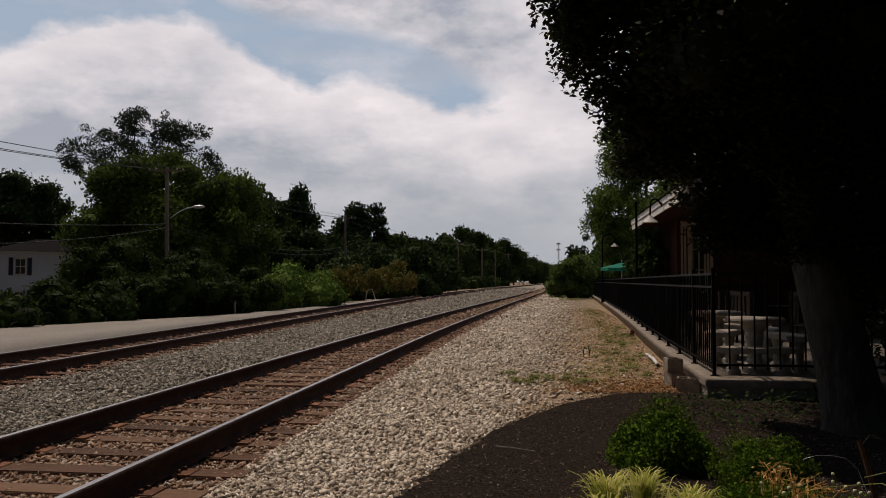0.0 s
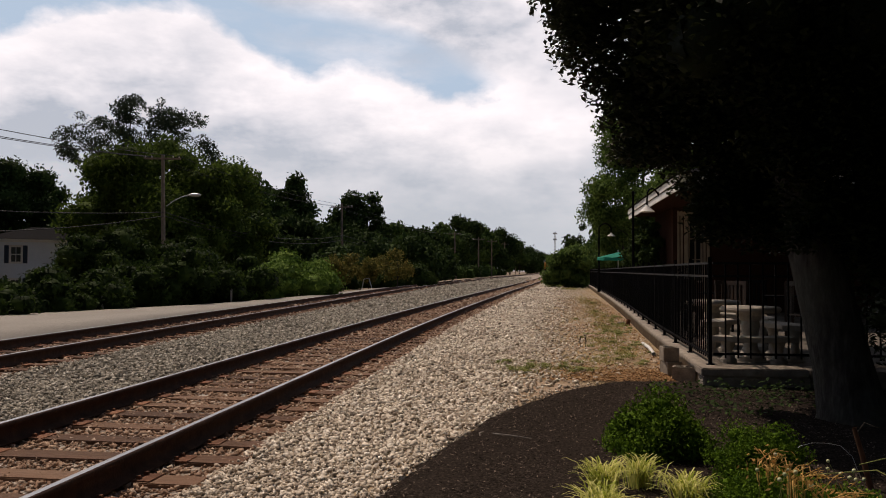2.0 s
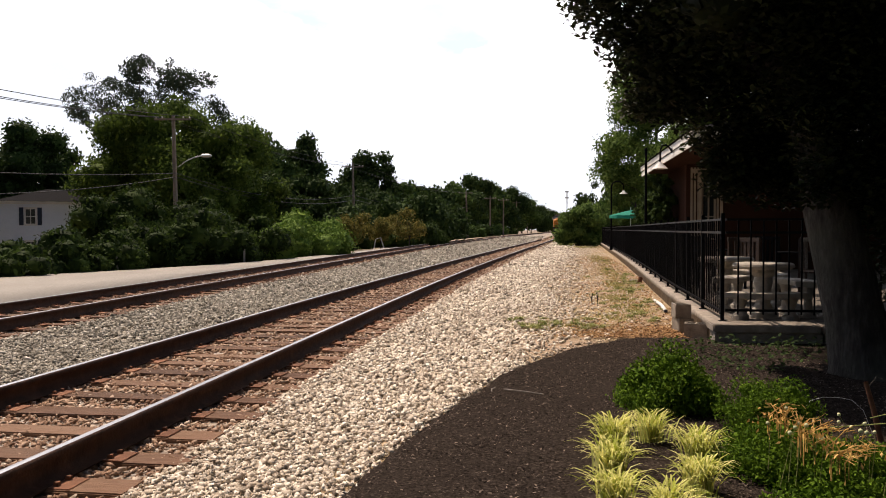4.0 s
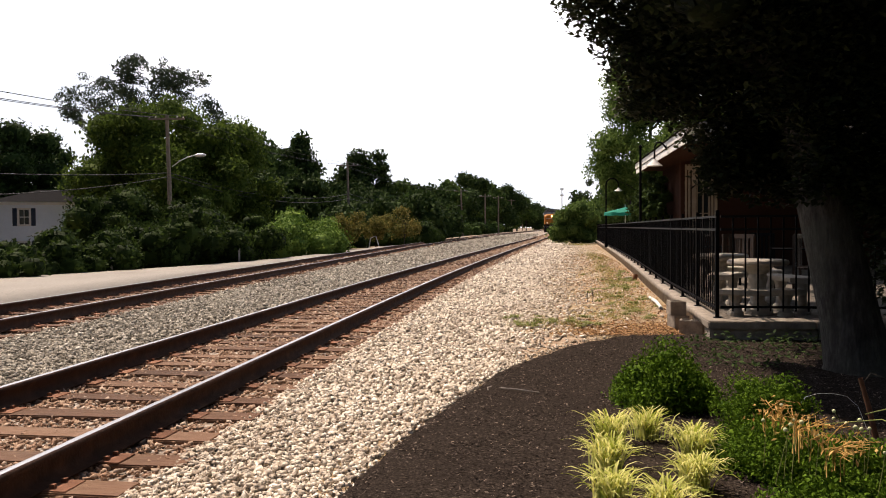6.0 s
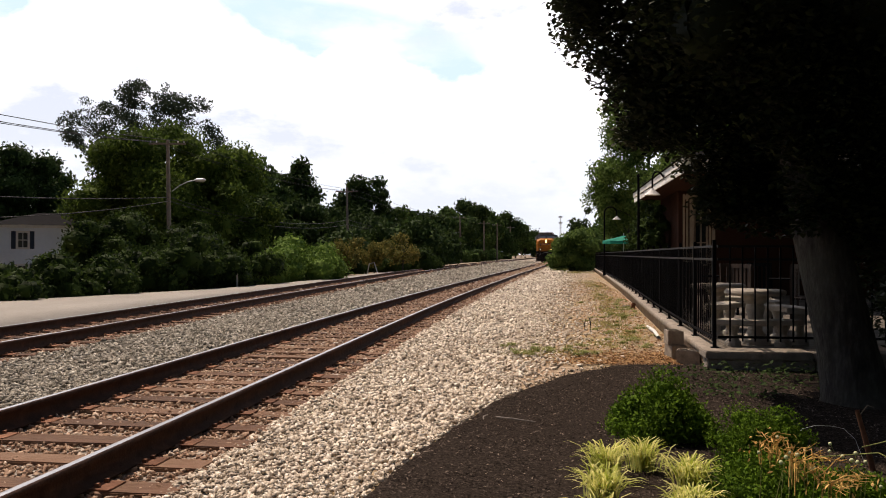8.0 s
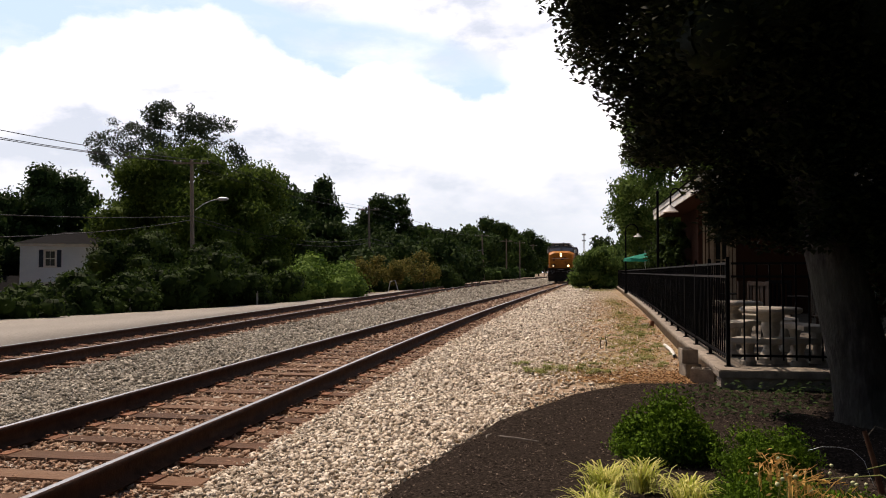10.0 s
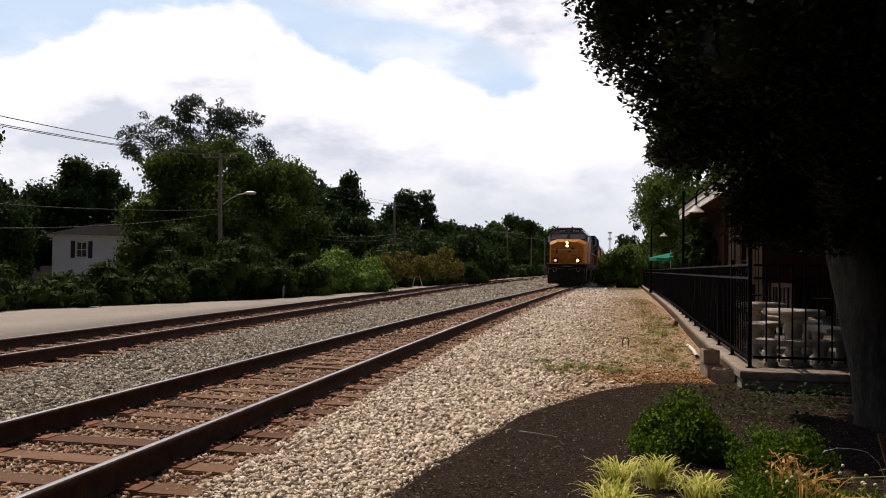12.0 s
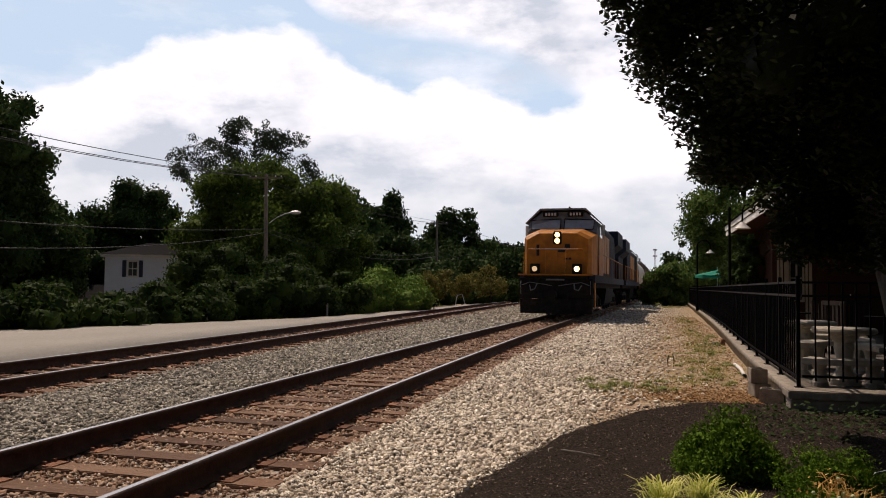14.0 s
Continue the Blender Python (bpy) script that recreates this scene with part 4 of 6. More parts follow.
# ---- station side ----
def sweep(name, prof, path, mat, parent=None, label=""):
    """A closed profile of (out, up) carried along a plan path of (x, y, side_x, side_y)."""
    V, F, k = [], [], len(prof)
    for x, y, sx, sy in path:
        V += [(x + sx * p, y + sy * p, q) for p, q in prof]
    for j in range(len(path) - 1):
        for i in range(k):
            F.append((j * k + i, (j + 1) * k + i, (j + 1) * k + (i + 1) % k, j * k + (i + 1) % k))
    ob = np_part(name, V, F, mat, parent, label)
    return ob


def build_patio():
    prof = [(0.05, -0.06), (0.05, 0.185), (0.0, 0.19), (0.0, 0.268), (0.012, 0.28), (0.33, 0.28), (0.33, -0.06)]
    ys = [9.5] + list(np.arange(10, 67, 2.0))
    wall = thing("retaining_wall", "low weathered concrete retaining wall under the fence", "wall", kind="structure")
    sweep("side_wall", prof, [(wall_x(y), y, 1, 0) for y in ys], M_CONCRETE, wall)
    # front face in cast lengths with open joints, and a cap in slabs
    x = wall_x(9.5)
    while x < 9:
        w = 1.22
        part("wall_block", boxed(x, x + w - 0.012, 9.42, 9.72, -0.06, 0.185, 0.012), M_CONCRETE, wall)
        part("cap_slab", boxed(x - 0.03, x + w - 0.045, 9.37, 9.80, 0.193, 0.283, 0.012), M_CONCRETE, wall)
        x += w
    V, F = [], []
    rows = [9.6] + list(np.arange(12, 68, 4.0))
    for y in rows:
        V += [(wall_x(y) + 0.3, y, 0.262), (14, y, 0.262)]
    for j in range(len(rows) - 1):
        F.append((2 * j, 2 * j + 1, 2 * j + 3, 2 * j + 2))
    tagged(np_part("patio", V, F, M_PATIO), "weathered concrete patio floor behind the fence, shade put into its colour", "patio", kind="structure")


def fence_run(pts, label, parts_upto):
    """Iron fence along plan points; each picket of the nearer stretch is a part."""
    f = thing("iron_fence", label, "fence", group="iron fences round the patio")
    base, top = 0.28, 1.55
    seg = [(Vector((*a, 0)), Vector((*b, 0))) for a, b in zip(pts, pts[1:])]
    pk = bpy.data.meshes.new("picket")
    bm = boxed(-0.0085, 0.0085, -0.0085, 0.0085, base + 0.07, top - 0.03)
    bm.to_mesh(pk)
    bm.free()
    pk.materials.append(M_IRON)
    rest = []
    for k, (a, b) in enumerate(seg):
        corner = k == 0 and abs(a.y - b.y) < 0.5
        d = b - a
        n = d.normalized()
        turn = math.degrees(math.atan2(n.y, n.x))
        if not corner:
            part("post", box(boxed(-0.021, 0.021, -0.021, 0.021, base - 0.02, top + 0.05, 0.004, pose(a.x, a.y, 0, 0, 0, turn)), -0.045, 0.045, -0.045, 0.045, base, base + 0.012, 0, pose(a.x, a.y, 0, 0, 0, turn)), M_IRON, f)
        for z in (0.40, 1.36, 1.52):
            part("fence_rail", boxed(0, d.length, -0.017, 0.017, z - 0.012, z + 0.016, 0, pose(a.x, a.y, 0, 0, 0, turn)), M_IRON if z < 1 else M_IRON_SHEEN, f)
        c = max(1, round(d.length / 0.148))
        for i in range(1, c):
            p = a + d * (i / c)
            if p.y < parts_upto:
                o = new("picket", pk)
                o.parent, o.matrix_basis = f, pose(p.x, p.y, 0, 0, 0, turn)
            else:
                q = np.array([(p.x + sx * 0.008, p.y + sy * 0.008, z) for z in (base + 0.07, top - 0.03) for sx, sy in ((-1, -1), (1, -1), (1, 1), (-1, 1))])
                rest.append((q, np.array([(0, 1, 5, 4), (1, 2, 6, 5), (2, 3, 7, 6), (3, 0, 4, 7)])))
    e = seg[-1][1]
    part("post", boxed(e.x - 0.027, e.x + 0.027, e.y - 0.027, e.y + 0.027, base - 0.02, top + 0.05, 0.004), M_IRON, f)
    if rest:
        tagged(np_part("picket_infill", *join_np(rest), M_IRON, f), kind="stuff")


def build_fence():
    ys = [9.75 + 1.45 * i for i in range(39)]
    fence_run([(wall_x(y) + 0.14, y) for y in ys], "black iron picket fence on the low concrete wall", 32)
    fence_run([(wall_x(9.9) + 0.14 + i * 1.55, 9.9 - 0.16 * (i == 0)) if i else (wall_x(9.9) + 0.14 + 0.06, 9.88) for i in range(5)], "black iron picket fence across the patio front", 32)


def build_station():
    s = thing("station_building", "dark brick station with white fascia boards and a shingle roof", "building")
    x0, y0, x1, y1, h = 3.72, 23.0, 11.5, 26.6, 3.27
    # end wall with a window opening, then the side walls
    wx0, wx1, wz0, wz1 = 4.16, 4.56, 1.1, 2.95
    bm = bmesh.new()
    for a, b, c, d in ((x0, wx0, 0.26, h), (wx1, x1, 0.26, h), (wx0, wx1, 0.26, wz0), (wx0, wx1, wz1, h)):
        box(bm, a, b, y0, y0 + 0.3, c, d)
    part("end_wall", bm, M_BRICK, s)
    part("side_wall", boxed(x0, x0 + 0.3, y0 + 0.3, y1, 0.26, h), M_BRICK, s)
    part("back_wall", boxed(x0 + 0.3, x1, y1 - 0.3, y1, 0.26, h), M_BRICK, s)
    part("far_side_wall", boxed(x1 - 0.3, x1, y0 + 0.3, y1 - 0.3, 0.26, h), M_BRICK, s)
    w = part("window", boxed(wx0 + 0.02, wx1 - 0.02, y0 + 0.12, y0 + 0.14, wz0, wz1), M_GLASSDARK, s, "dark reflecting window panes")
    bm = bmesh.new()
    for a, b, c, d in ((wx0, wx0 + 0.05, wz0, wz1), (wx1 - 0.05, wx1, wz0, wz1), (wx0 + 0.05, wx1 - 0.05, wz0, wz0 + 0.05), (wx0 + 0.05, wx1 - 0.05, wz1 - 0.05, wz1),
                       ((wx0 + wx1) / 2 - 0.02, (wx0 + wx1) / 2 + 0.02, wz0 + 0.05, wz1 - 0.05), (wx0 + 0.05, wx1 - 0.05, 1.75, 1.78), (wx0 + 0.05, wx1 - 0.05, 2.35, 2.38)):
        box(bm, a, b, y0 + 0.06, y0 + 0.15, c, d)
    part("window_frame", bm, M_CREAM, w)
    for a, b in ((3.84, 3.90), (3.93, 3.99), (4.03, 4.15), (4.57, 4.63), (4.66, 4.74)):
        part("door_board", boxed(a, b, y0 - 0.035, y0 - 0.004, 0.60, 3.18, 0.004), M_CREAM, s, "cream painted vertical board")
    part("transom", boxed(3.84, 4.74, y0 - 0.05, y0 - 0.037, 3.02, 3.14, 0.004), M_CREAM, s, "cream painted transom board")
    # eaves: two stepped white boards, soffit, roof planes
    ex0, ey0, ex1, ey1 = 2.86, 17.0, 12.0, 27.0
    for z0, z1, o in ((3.20, 3.35, 0.03), (3.365, 3.52, 0.0)):
        part("fascia", boxed(ex0 + o, ex0 + o + 0.03, ey0 + o, ey1, z0, z1, 0.004), M_WHITE, s, "white painted fascia board")
        part("fascia", boxed(ex0 + o + 0.032, ex1, ey0 + o, ey0 + o + 0.03, z0, z1, 0.004), M_WHITE, s, "white painted fascia board")
    part("soffit", boxed(ex0 + 0.07, ex1, ey0 + 0.07, ey1, 3.28, 3.31), M_BRICK, s)
    bm = bmesh.new()
    rz, rx = 4.9, (ex0 + ex1) / 2
    c = [bm.verts.new(p) for p in ((ex0 - 0.05, ey0 - 0.05, 3.53), (ex1, ey0 - 0.05, 3.53), (ex1, ey1, 3.53), (ex0 - 0.05, ey1, 3.53), (rx, ey0 + 3.2, rz), (rx, ey1 - 3.2, rz))]
    for q in ((0, 1, 4), (1, 2, 5, 4), (2, 3, 5), (3, 0, 4, 5), (3, 2, 1, 0)):
        bm.faces.new([c[i] for i in q])
    part("roof", bm, M_SHINGLE, s, "dark grey shingle hip roof")
    for x in (6.0, 9.0):
        part("porch_post", boxed(x - 0.07, x + 0.07, ey0 + 0.3, ey0 + 0.44, 0.26, 3.27, 0.01), M_BRICK, s)


def lamp_post(x, y, h, turn=0):
    t = thing("lamp_post", "black gooseneck lamp post with a white shade behind the fence", "lamp", (x, y, 0.26, 0, 0, turn), "lamp posts on the patio")
    z = h - 0.26
    bm = rod((0, 0, 0), (0, 0, z - 0.35), 0.05, 0.04)
    cyl(bm, (0, 0, 0), (0, 0, 0.5), 0.09, 0.07)
    part("post", bm, M_IRON, t)
    pts = [(0.33 - 0.33 * math.cos(a), 0, z - 0.35 + 0.33 * math.sin(a)) for a in np.linspace(0, math.pi, 12)] + [(0.66, 0, z - 0.55)]
    np_part("gooseneck", *tube_np(pts, [0.035] * len(pts), 8), M_IRON, t)
    sh = part("shade", lathe([(0.04, z - 0.52), (0.07, z - 0.57), (0.17, z - 0.66), (0.235, z - 0.71), (0.22, z - 0.712), (0.04, z - 0.60)]), M_WHITE, t, "white enamel lamp shade")
    sh.location.x = 0.66


def eave_lamp(x, y):
    """Barn lamp on a hooked arm, fixed to the fascia board."""
    t = thing("eave_lamp", "white enamel barn lamp on a black hooked eave arm", "lamp", (x, y, 3.36))
    part("wall_plate", boxed(-0.02, 0.0, -0.05, 0.05, -0.06, 0.06, 0.004), M_IRON, t)
    pts = [(-0.02, 0, 0), (-0.07, 0, 0.08), (-0.15, -0.02, 0.14), (-0.24, -0.04, 0.12), (-0.29, -0.05, 0.02), (-0.30, -0.05, -0.30)]
    np_part("arm", *tube_np(pts, [0.022] * len(pts), 8), M_IRON, t)
    bm = lathe([(0.03, -0.28), (0.06, -0.32), (0.14, -0.40), (0.20, -0.45), (0.188, -0.452), (0.03, -0.35)], 20)
    bmesh.ops.translate(bm, verts=bm.verts, vec=(-0.30, -0.05, 0))
    part("shade", bm, M_WHITE, t, "white enamel lamp shade")


def build_umbrella(x, y):
    t = thing("patio_umbrella", "open green canvas patio umbrella with a scalloped rim", "umbrella", (x, y, 0.26))
    part("pole", rod((0, 0, 0), (0, 0, 2.25), 0.022), M_WHITE, t)
    part("base", lathe([(0.25, 0), (0.25, 0.05), (0.06, 0.09), (0.04, 0.25)]), M_CONCRETE, t)
    bm = bmesh.new()
    top = bm.verts.new((0, 0, 2.12))
    n = 16
    ring = [bm.verts.new((1.05 * math.cos(2 * math.pi * i / n) * (1 - 0.03 * (i % 2)), 1.05 * math.sin(2 * math.pi * i / n) * (1 - 0.03 * (i % 2)), 1.86 - 0.03 * (i % 2))) for i in range(n)]
    low = [bm.verts.new((v.co.x * 1.01, v.co.y * 1.01, v.co.z - 0.16 + 0.05 * (i % 2))) for i, v in enumerate(ring)]
    for i in range(n):
        j = (i + 1) % n
        bm.faces.new((top, ring[i], ring[j]))
        bm.faces.new((ring[i], low[i], low[j], ring[j]))
    part("canopy", bm, M_UMBRELLA, t, "green canvas canopy")
    for i in range(8):
        a = 2 * math.pi * i / 8
        part("rib", rod((0, 0, 2.08), (1.03 * math.cos(a), 1.03 * math.sin(a), 1.83), 0.008, n=6), M_GALV, t)


def stone_table(x, y, turn, r=0.42):
    t = thing("stone_table", "round pale cast stone patio table on a turned pedestal", "table", (x, y, 0.262, 0, 0, turn), "cast stone tables")
    part("tabletop", lathe([(0.02, 0.63), (r - 0.04, 0.63), (r - 0.01, 0.645), (r, 0.665), (r - 0.008, 0.69), (r - 0.03, 0.705), (0.02, 0.71)], 36), M_CASTSTONE, t)
    part("pedestal", lathe([(0.19, 0), (0.19, 0.06), (0.14, 0.09), (0.09, 0.18), (0.085, 0.32), (0.12, 0.46), (0.11, 0.52), (0.17, 0.58), (0.18, 0.63)], 20), M_CASTSTONE, t)
    return t


def stone_bench(x, y, turn, low=0.0, label="curved pale cast stone bench beside the round table"):
    t = thing("stone_bench", label, "bench", (x, y, 0.262, 0, 0, turn), "cast stone benches")
    bm = bmesh.new()
    pts = [(0.78, a) for a in np.linspace(-0.5, 0.5, 11)]
    rows = [[bm.verts.new((rr * math.cos(a) - 0.92, rr * math.sin(a), z)) for rr, z in ((0.78, 0.40 - low), (1.08, 0.40 - low), (1.09, 0.415 - low), (1.08, 0.47 - low), (0.78, 0.47 - low), (0.77, 0.455 - low))] for _, a in pts]
    for p, q in zip(rows, rows[1:]):
        for i in range(6):
            bm.faces.new((p[i], p[(i + 1) % 6], q[(i + 1) % 6], q[i]))
    bm.faces.new(rows[0])
    bm.faces.new(rows[-1][::-1])
    part("seat", bm, M_CASTSTONE, t)
    for a in (-0.33, 0.33):
        cx, cy = 0.93 * math.cos(a) - 0.92, 0.93 * math.sin(a)
        bm = lathe([(0.10, 0), (0.10, 0.05), (0.06, 0.09), (0.05, 0.22 - low * 0.5), (0.07, 0.34 - low), (0.09, 0.40 - low)], 14)
        bmesh.ops.translate(bm, verts=bm.verts, vec=(cx, cy, 0))
        part("leg", bm, M_CASTSTONE, t)


def patio_chair(x, y, turn, mat, label):
    t = thing("patio_chair", label, "chair", (x, y, 0.262, 0, 0, turn), "patio chairs")
    for sx in (-0.22, 0.22):
        for sy in (-0.22, 0.22):
            part("leg", boxed(sx - 0.02, sx + 0.02, sy - 0.02, sy + 0.02, 0, 0.43 if sy < 0 else 0.98, 0.004), mat, t)
    for i in range(6):
        part("seat_slat", boxed(-0.24, 0.24, -0.23 + i * 0.078, -0.165 + i * 0.078, 0.43, 0.455, 0.004), mat, t)
    for i in range(5):
        part("back_slat", boxed(-0.19 + i * 0.086, -0.145 + i * 0.086, 0.205, 0.225, 0.46, 0.93, 0.003), mat, t)
    part("top_rail", boxed(-0.245, 0.245, 0.19, 0.235, 0.93, 1.0, 0.006), mat, t)


def wire_bench(x, y, turn):
    t = thing("iron_table", "dark slatted iron cafe table on the patio", "table", (x, y, 0.262, 0, 0, turn), "iron cafe tables")
    for i in range(8):
        part("slat", boxed(-0.45, 0.45, -0.32 + i * 0.08, -0.26 + i * 0.08, 0.72, 0.74, 0.003), M_IRON, t)
    for sx in (-0.4, 0.4):
        for sy in (-0.28, 0.28):
            part("leg", boxed(sx - 0.02, sx + 0.02, sy - 0.02, sy + 0.02, 0, 0.72), M_IRON, t)


def hollow_block(x, y, z, turn, tip=0):
    t = thing("concrete_block", "weathered hollow concrete block stacked beside the wall", "concrete block", pose(x, y, z, tip, 0, turn), "loose concrete blocks")
    bm = bmesh.new()
    for a, b, c, d in ((-0.14, 0.14, -0.195, -0.16), (-0.14, 0.14, 0.16, 0.195), (-0.14, -0.1, -0.16, 0.16), (0.1, 0.14, -0.16, 0.16), (-0.1, 0.1, -0.018, 0.018)):
        box(bm, a * 0.74, b * 0.74, c * 0.74, d * 0.74, 0, 0.19, 0.006)
    part("shell", bm, M_CONCRETE, t)


def near_tree():
    rng = np.random.default_rng(42)
    bx, by = 2.80, 7.55
    t = thing("shade_tree", "large dark shade tree with a leaning grey trunk", "tree", (bx, by, 0.03))
    pts = [(0.04, 0, -0.05), (0.0, 0, 0.12), (-0.06, 0, 0.5), (-0.16, 0.02, 1.0), (-0.30, 0.05, 1.6), (-0.42, 0.1, 2.3), (-0.35, 0.2, 3.2), (0.0, 0.3, 4.4), (0.4, 0.4, 5.6)]
    V, F = tube_np(pts, [0.40, 0.30, 0.255, 0.235, 0.22, 0.20, 0.16, 0.11, 0.05], 20)
    for i in range(len(V)):
        V[i] += 0.022 * np.array(noise.noise_vector(Vector(V[i] * 4)))
    k = np_part("trunk", V, F, M_BARK, t)
    for p in k.data.polygons:
        p.use_smooth = True
    # clumps in metres from the trunk's base
    lumps, high = [], []
    spec = [(-2.55, 0.2, 4.15, 0.42), (-2.2, 0.6, 3.75, 0.5), (-2.35, -0.2, 4.6, 0.5), (-1.9, 0.3, 4.4, 0.7), (-1.75, 0.8, 3.4, 0.5), (-1.85, 0.3, 3.0, 0.33), (-1.8, 0.9, 2.75, 0.3),
            (-1.45, 0.7, 2.75, 0.42), (-1.5, 0.2, 3.6, 0.65), (-1.15, 0.5, 2.9, 0.6), (-0.8, 0.9, 2.4, 0.36), (-0.8, 0.6, 2.75, 0.6), (-0.75, 0.9, 2.15, 0.32), (-0.45, 0.9, 2.2, 0.36),
            (-0.35, 0.7, 2.75, 0.6), (-0.15, 0.9, 2.0, 0.34), (0.3, 0.8, 1.9, 0.45), (-0.95, 0.7, 1.98, 0.36), (-0.65, 0.85, 1.88, 0.34), (-0.3, 0.9, 1.84, 0.33), (0.1, 0.8, 1.8, 0.4), (-0.5, -0.5, 3.1, 0.4), (-0.2, -0.55, 2.75, 0.36), (0.2, -0.5, 2.9, 0.45), (0.45, -0.5, 2.3, 0.42), (0.7, -0.4, 1.9, 0.4), (0.8, -0.3, 1.4, 0.4), (0.75, -0.2, 0.95, 0.34), (0.55, -0.3, 2.65, 0.4), (0.9, -0.2, 2.5, 0.42), (1.2, 0.0, 2.7, 0.45), (1.3, -0.1, 2.3, 0.42), (0.9, -0.3, 3.0, 0.45), (1.6, 0.1, 2.6, 0.45), (-0.75, -0.35, 2.55, 0.34), (-1.15, 0.75, 2.28, 0.27), (-1.1, 0.75, 2.02, 0.22), (-0.95, 0.75, 1.85, 0.22), (-0.45, -0.42, 2.35, 0.3), (-0.1, -0.45, 2.45, 0.34), (-0.3, -0.4, 2.05, 0.24), (0.1, -0.4, 2.1, 0.3), (-2.0, 0.2, 5.1, 0.7), (-1.4, 0.1, 5.0, 0.9), (-1.0, 0.2, 4.1, 0.9), (-0.5, 0.2, 3.6, 0.8)]
    # The first six, low right of the trunk, are added to fill a dark area.
    spec += [(1.0, 0.35, 0.45, 0.4), (1.4, 0.4, 0.75, 0.5), (1.3, 0.3, 0.2, 0.4), (1.8, 0.4, 0.6, 0.5), (1.15, 0.4, 1.2, 0.45), (1.7, 0.4, 1.3, 0.5), (-0.35, -0.4, 1.9, 0.25), (-0.1, -0.4, 1.75, 0.25), (-0.5, -0.38, 1.72, 0.2), (0.15, -0.4, 1.5, 0.24), (-2.75, 0.1, 4.38, 0.24), (-2.55, 0.2, 3.78, 0.2), (-2.1, 0.3, 3.3, 0.22)]
    sprays = [(x + rng.normal(0, 0.06), y, z, r) for x, y, z, r in spec]
    for i in range(95):
        x = rng.uniform(-1.6, 3.6)
        z = rng.uniform(max(2.1, 3.0 - 0.25 * x) if x < 0.2 else 1.3, 6.6)
        y = rng.uniform(-0.9, 2.6)
        lumps.append((x, y, z, rng.uniform(0.45, 0.85)))
    # More low clumps added right of the trunk to keep that area dark.
    for i in range(34):
        lumps.append((rng.uniform(0.9, 3.8), rng.uniform(0.3, 2.2), rng.uniform(0.3, 2.3), rng.uniform(0.4, 0.7)))
    for i in range(16):
        lumps.append((rng.uniform(-1.4, 0.8), rng.uniform(1.7, 3.0), rng.uniform(3.8, 5.2), rng.uniform(0.45, 0.6)))
    # High clumps mostly out of view, added to block skylight over bed and patio.
    for i in range(60):
        high.append((rng.uniform(-1.6, 4.5), rng.uniform(-9.5, -2.3), rng.uniform(4.3, 6.6), rng.uniform(0.6, 1.0)))
    for i in range(46):
        high.append((rng.uniform(0.4, 6.5), rng.uniform(2.0, 6.5), rng.uniform(3.3, 6.8), rng.uniform(0.6, 1.0)))
    for i in range(24):
        high.append((rng.uniform(-2.5, 0.0), rng.uniform(4.2, 7.2), rng.uniform(6.0, 7.2), rng.uniform(0.5, 0.9)))
    for x, y, z, r in spec:
        sprays.append((x + rng.uniform(-0.2, 0.35), y + rng.uniform(0.1, 0.5), z + rng.uniform(-0.05, 0.2), r * 0.7))
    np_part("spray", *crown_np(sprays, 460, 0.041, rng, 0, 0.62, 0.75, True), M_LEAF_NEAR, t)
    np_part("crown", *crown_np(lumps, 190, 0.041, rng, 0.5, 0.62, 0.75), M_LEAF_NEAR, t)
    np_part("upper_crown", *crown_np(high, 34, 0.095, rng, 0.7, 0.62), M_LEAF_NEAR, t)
    limbs = []
    for e in ((-2.4, 0.4, 4.1), (-1.7, 0.7, 3.2), (-0.9, 0.8, 2.5), (1.6, 0.5, 3.4), (2.6, 1.0, 2.2), (-1.6, 0.1, 5.0), (1.2, 0.6, 5.4)):
        limbs.append(tube_np([(-0.36, 0.12, 2.6), (e[0] * 0.45 - 0.2, e[1] * 0.5, e[2] * 0.5 + 1.4), e], [0.10, 0.06, 0.012], 8))
    for l in limbs:
        np_part("limb", *l, M_BARK, t)


def blades_np(n, h, r, rng, wide=0.0046, droop=0.9):
    V, F = [], []
    for i in range(n):
        a = rng.uniform(0, 2 * math.pi)
        l, out = h * rng.uniform(0.7, 1.25), r * rng.uniform(0.3, 1.2)
        b = np.array([rng.normal(0, 0.035), rng.normal(0, 0.035), 0.0])
        d, s = np.array([math.cos(a), math.sin(a), 0]), np.array([-math.sin(a), math.cos(a), 0])
        o = len(V)
        for k, f in enumerate((0, 0.3, 0.6, 0.85, 1.0)):
            p = b + d * out * f ** 1.6 + np.array([0, 0, l * (f - droop * 0.55 * f ** 3)])
            w = wide * (1, 1.1, 0.9, 0.55, 0.08)[k]
            V += [p - s * w, p + s * w]
            if k:
                F.append((o + 2 * k - 2, o + 2 * k - 1, o + 2 * k + 1, o + 2 * k))
    return np.array(V), np.array(F)


def grass_tuft(x, y, h, r, n, seed, mat=None, label="clump of arching yellow-green variegated grass", group="variegated grass clumps"):
    rng = np.random.default_rng(seed)
    t = thing("grass_clump", label, "grass", (x, y, 0.05), group)
    np_part("foliage", *blades_np(n, h, r, rng), mat or M_BLADE, t)


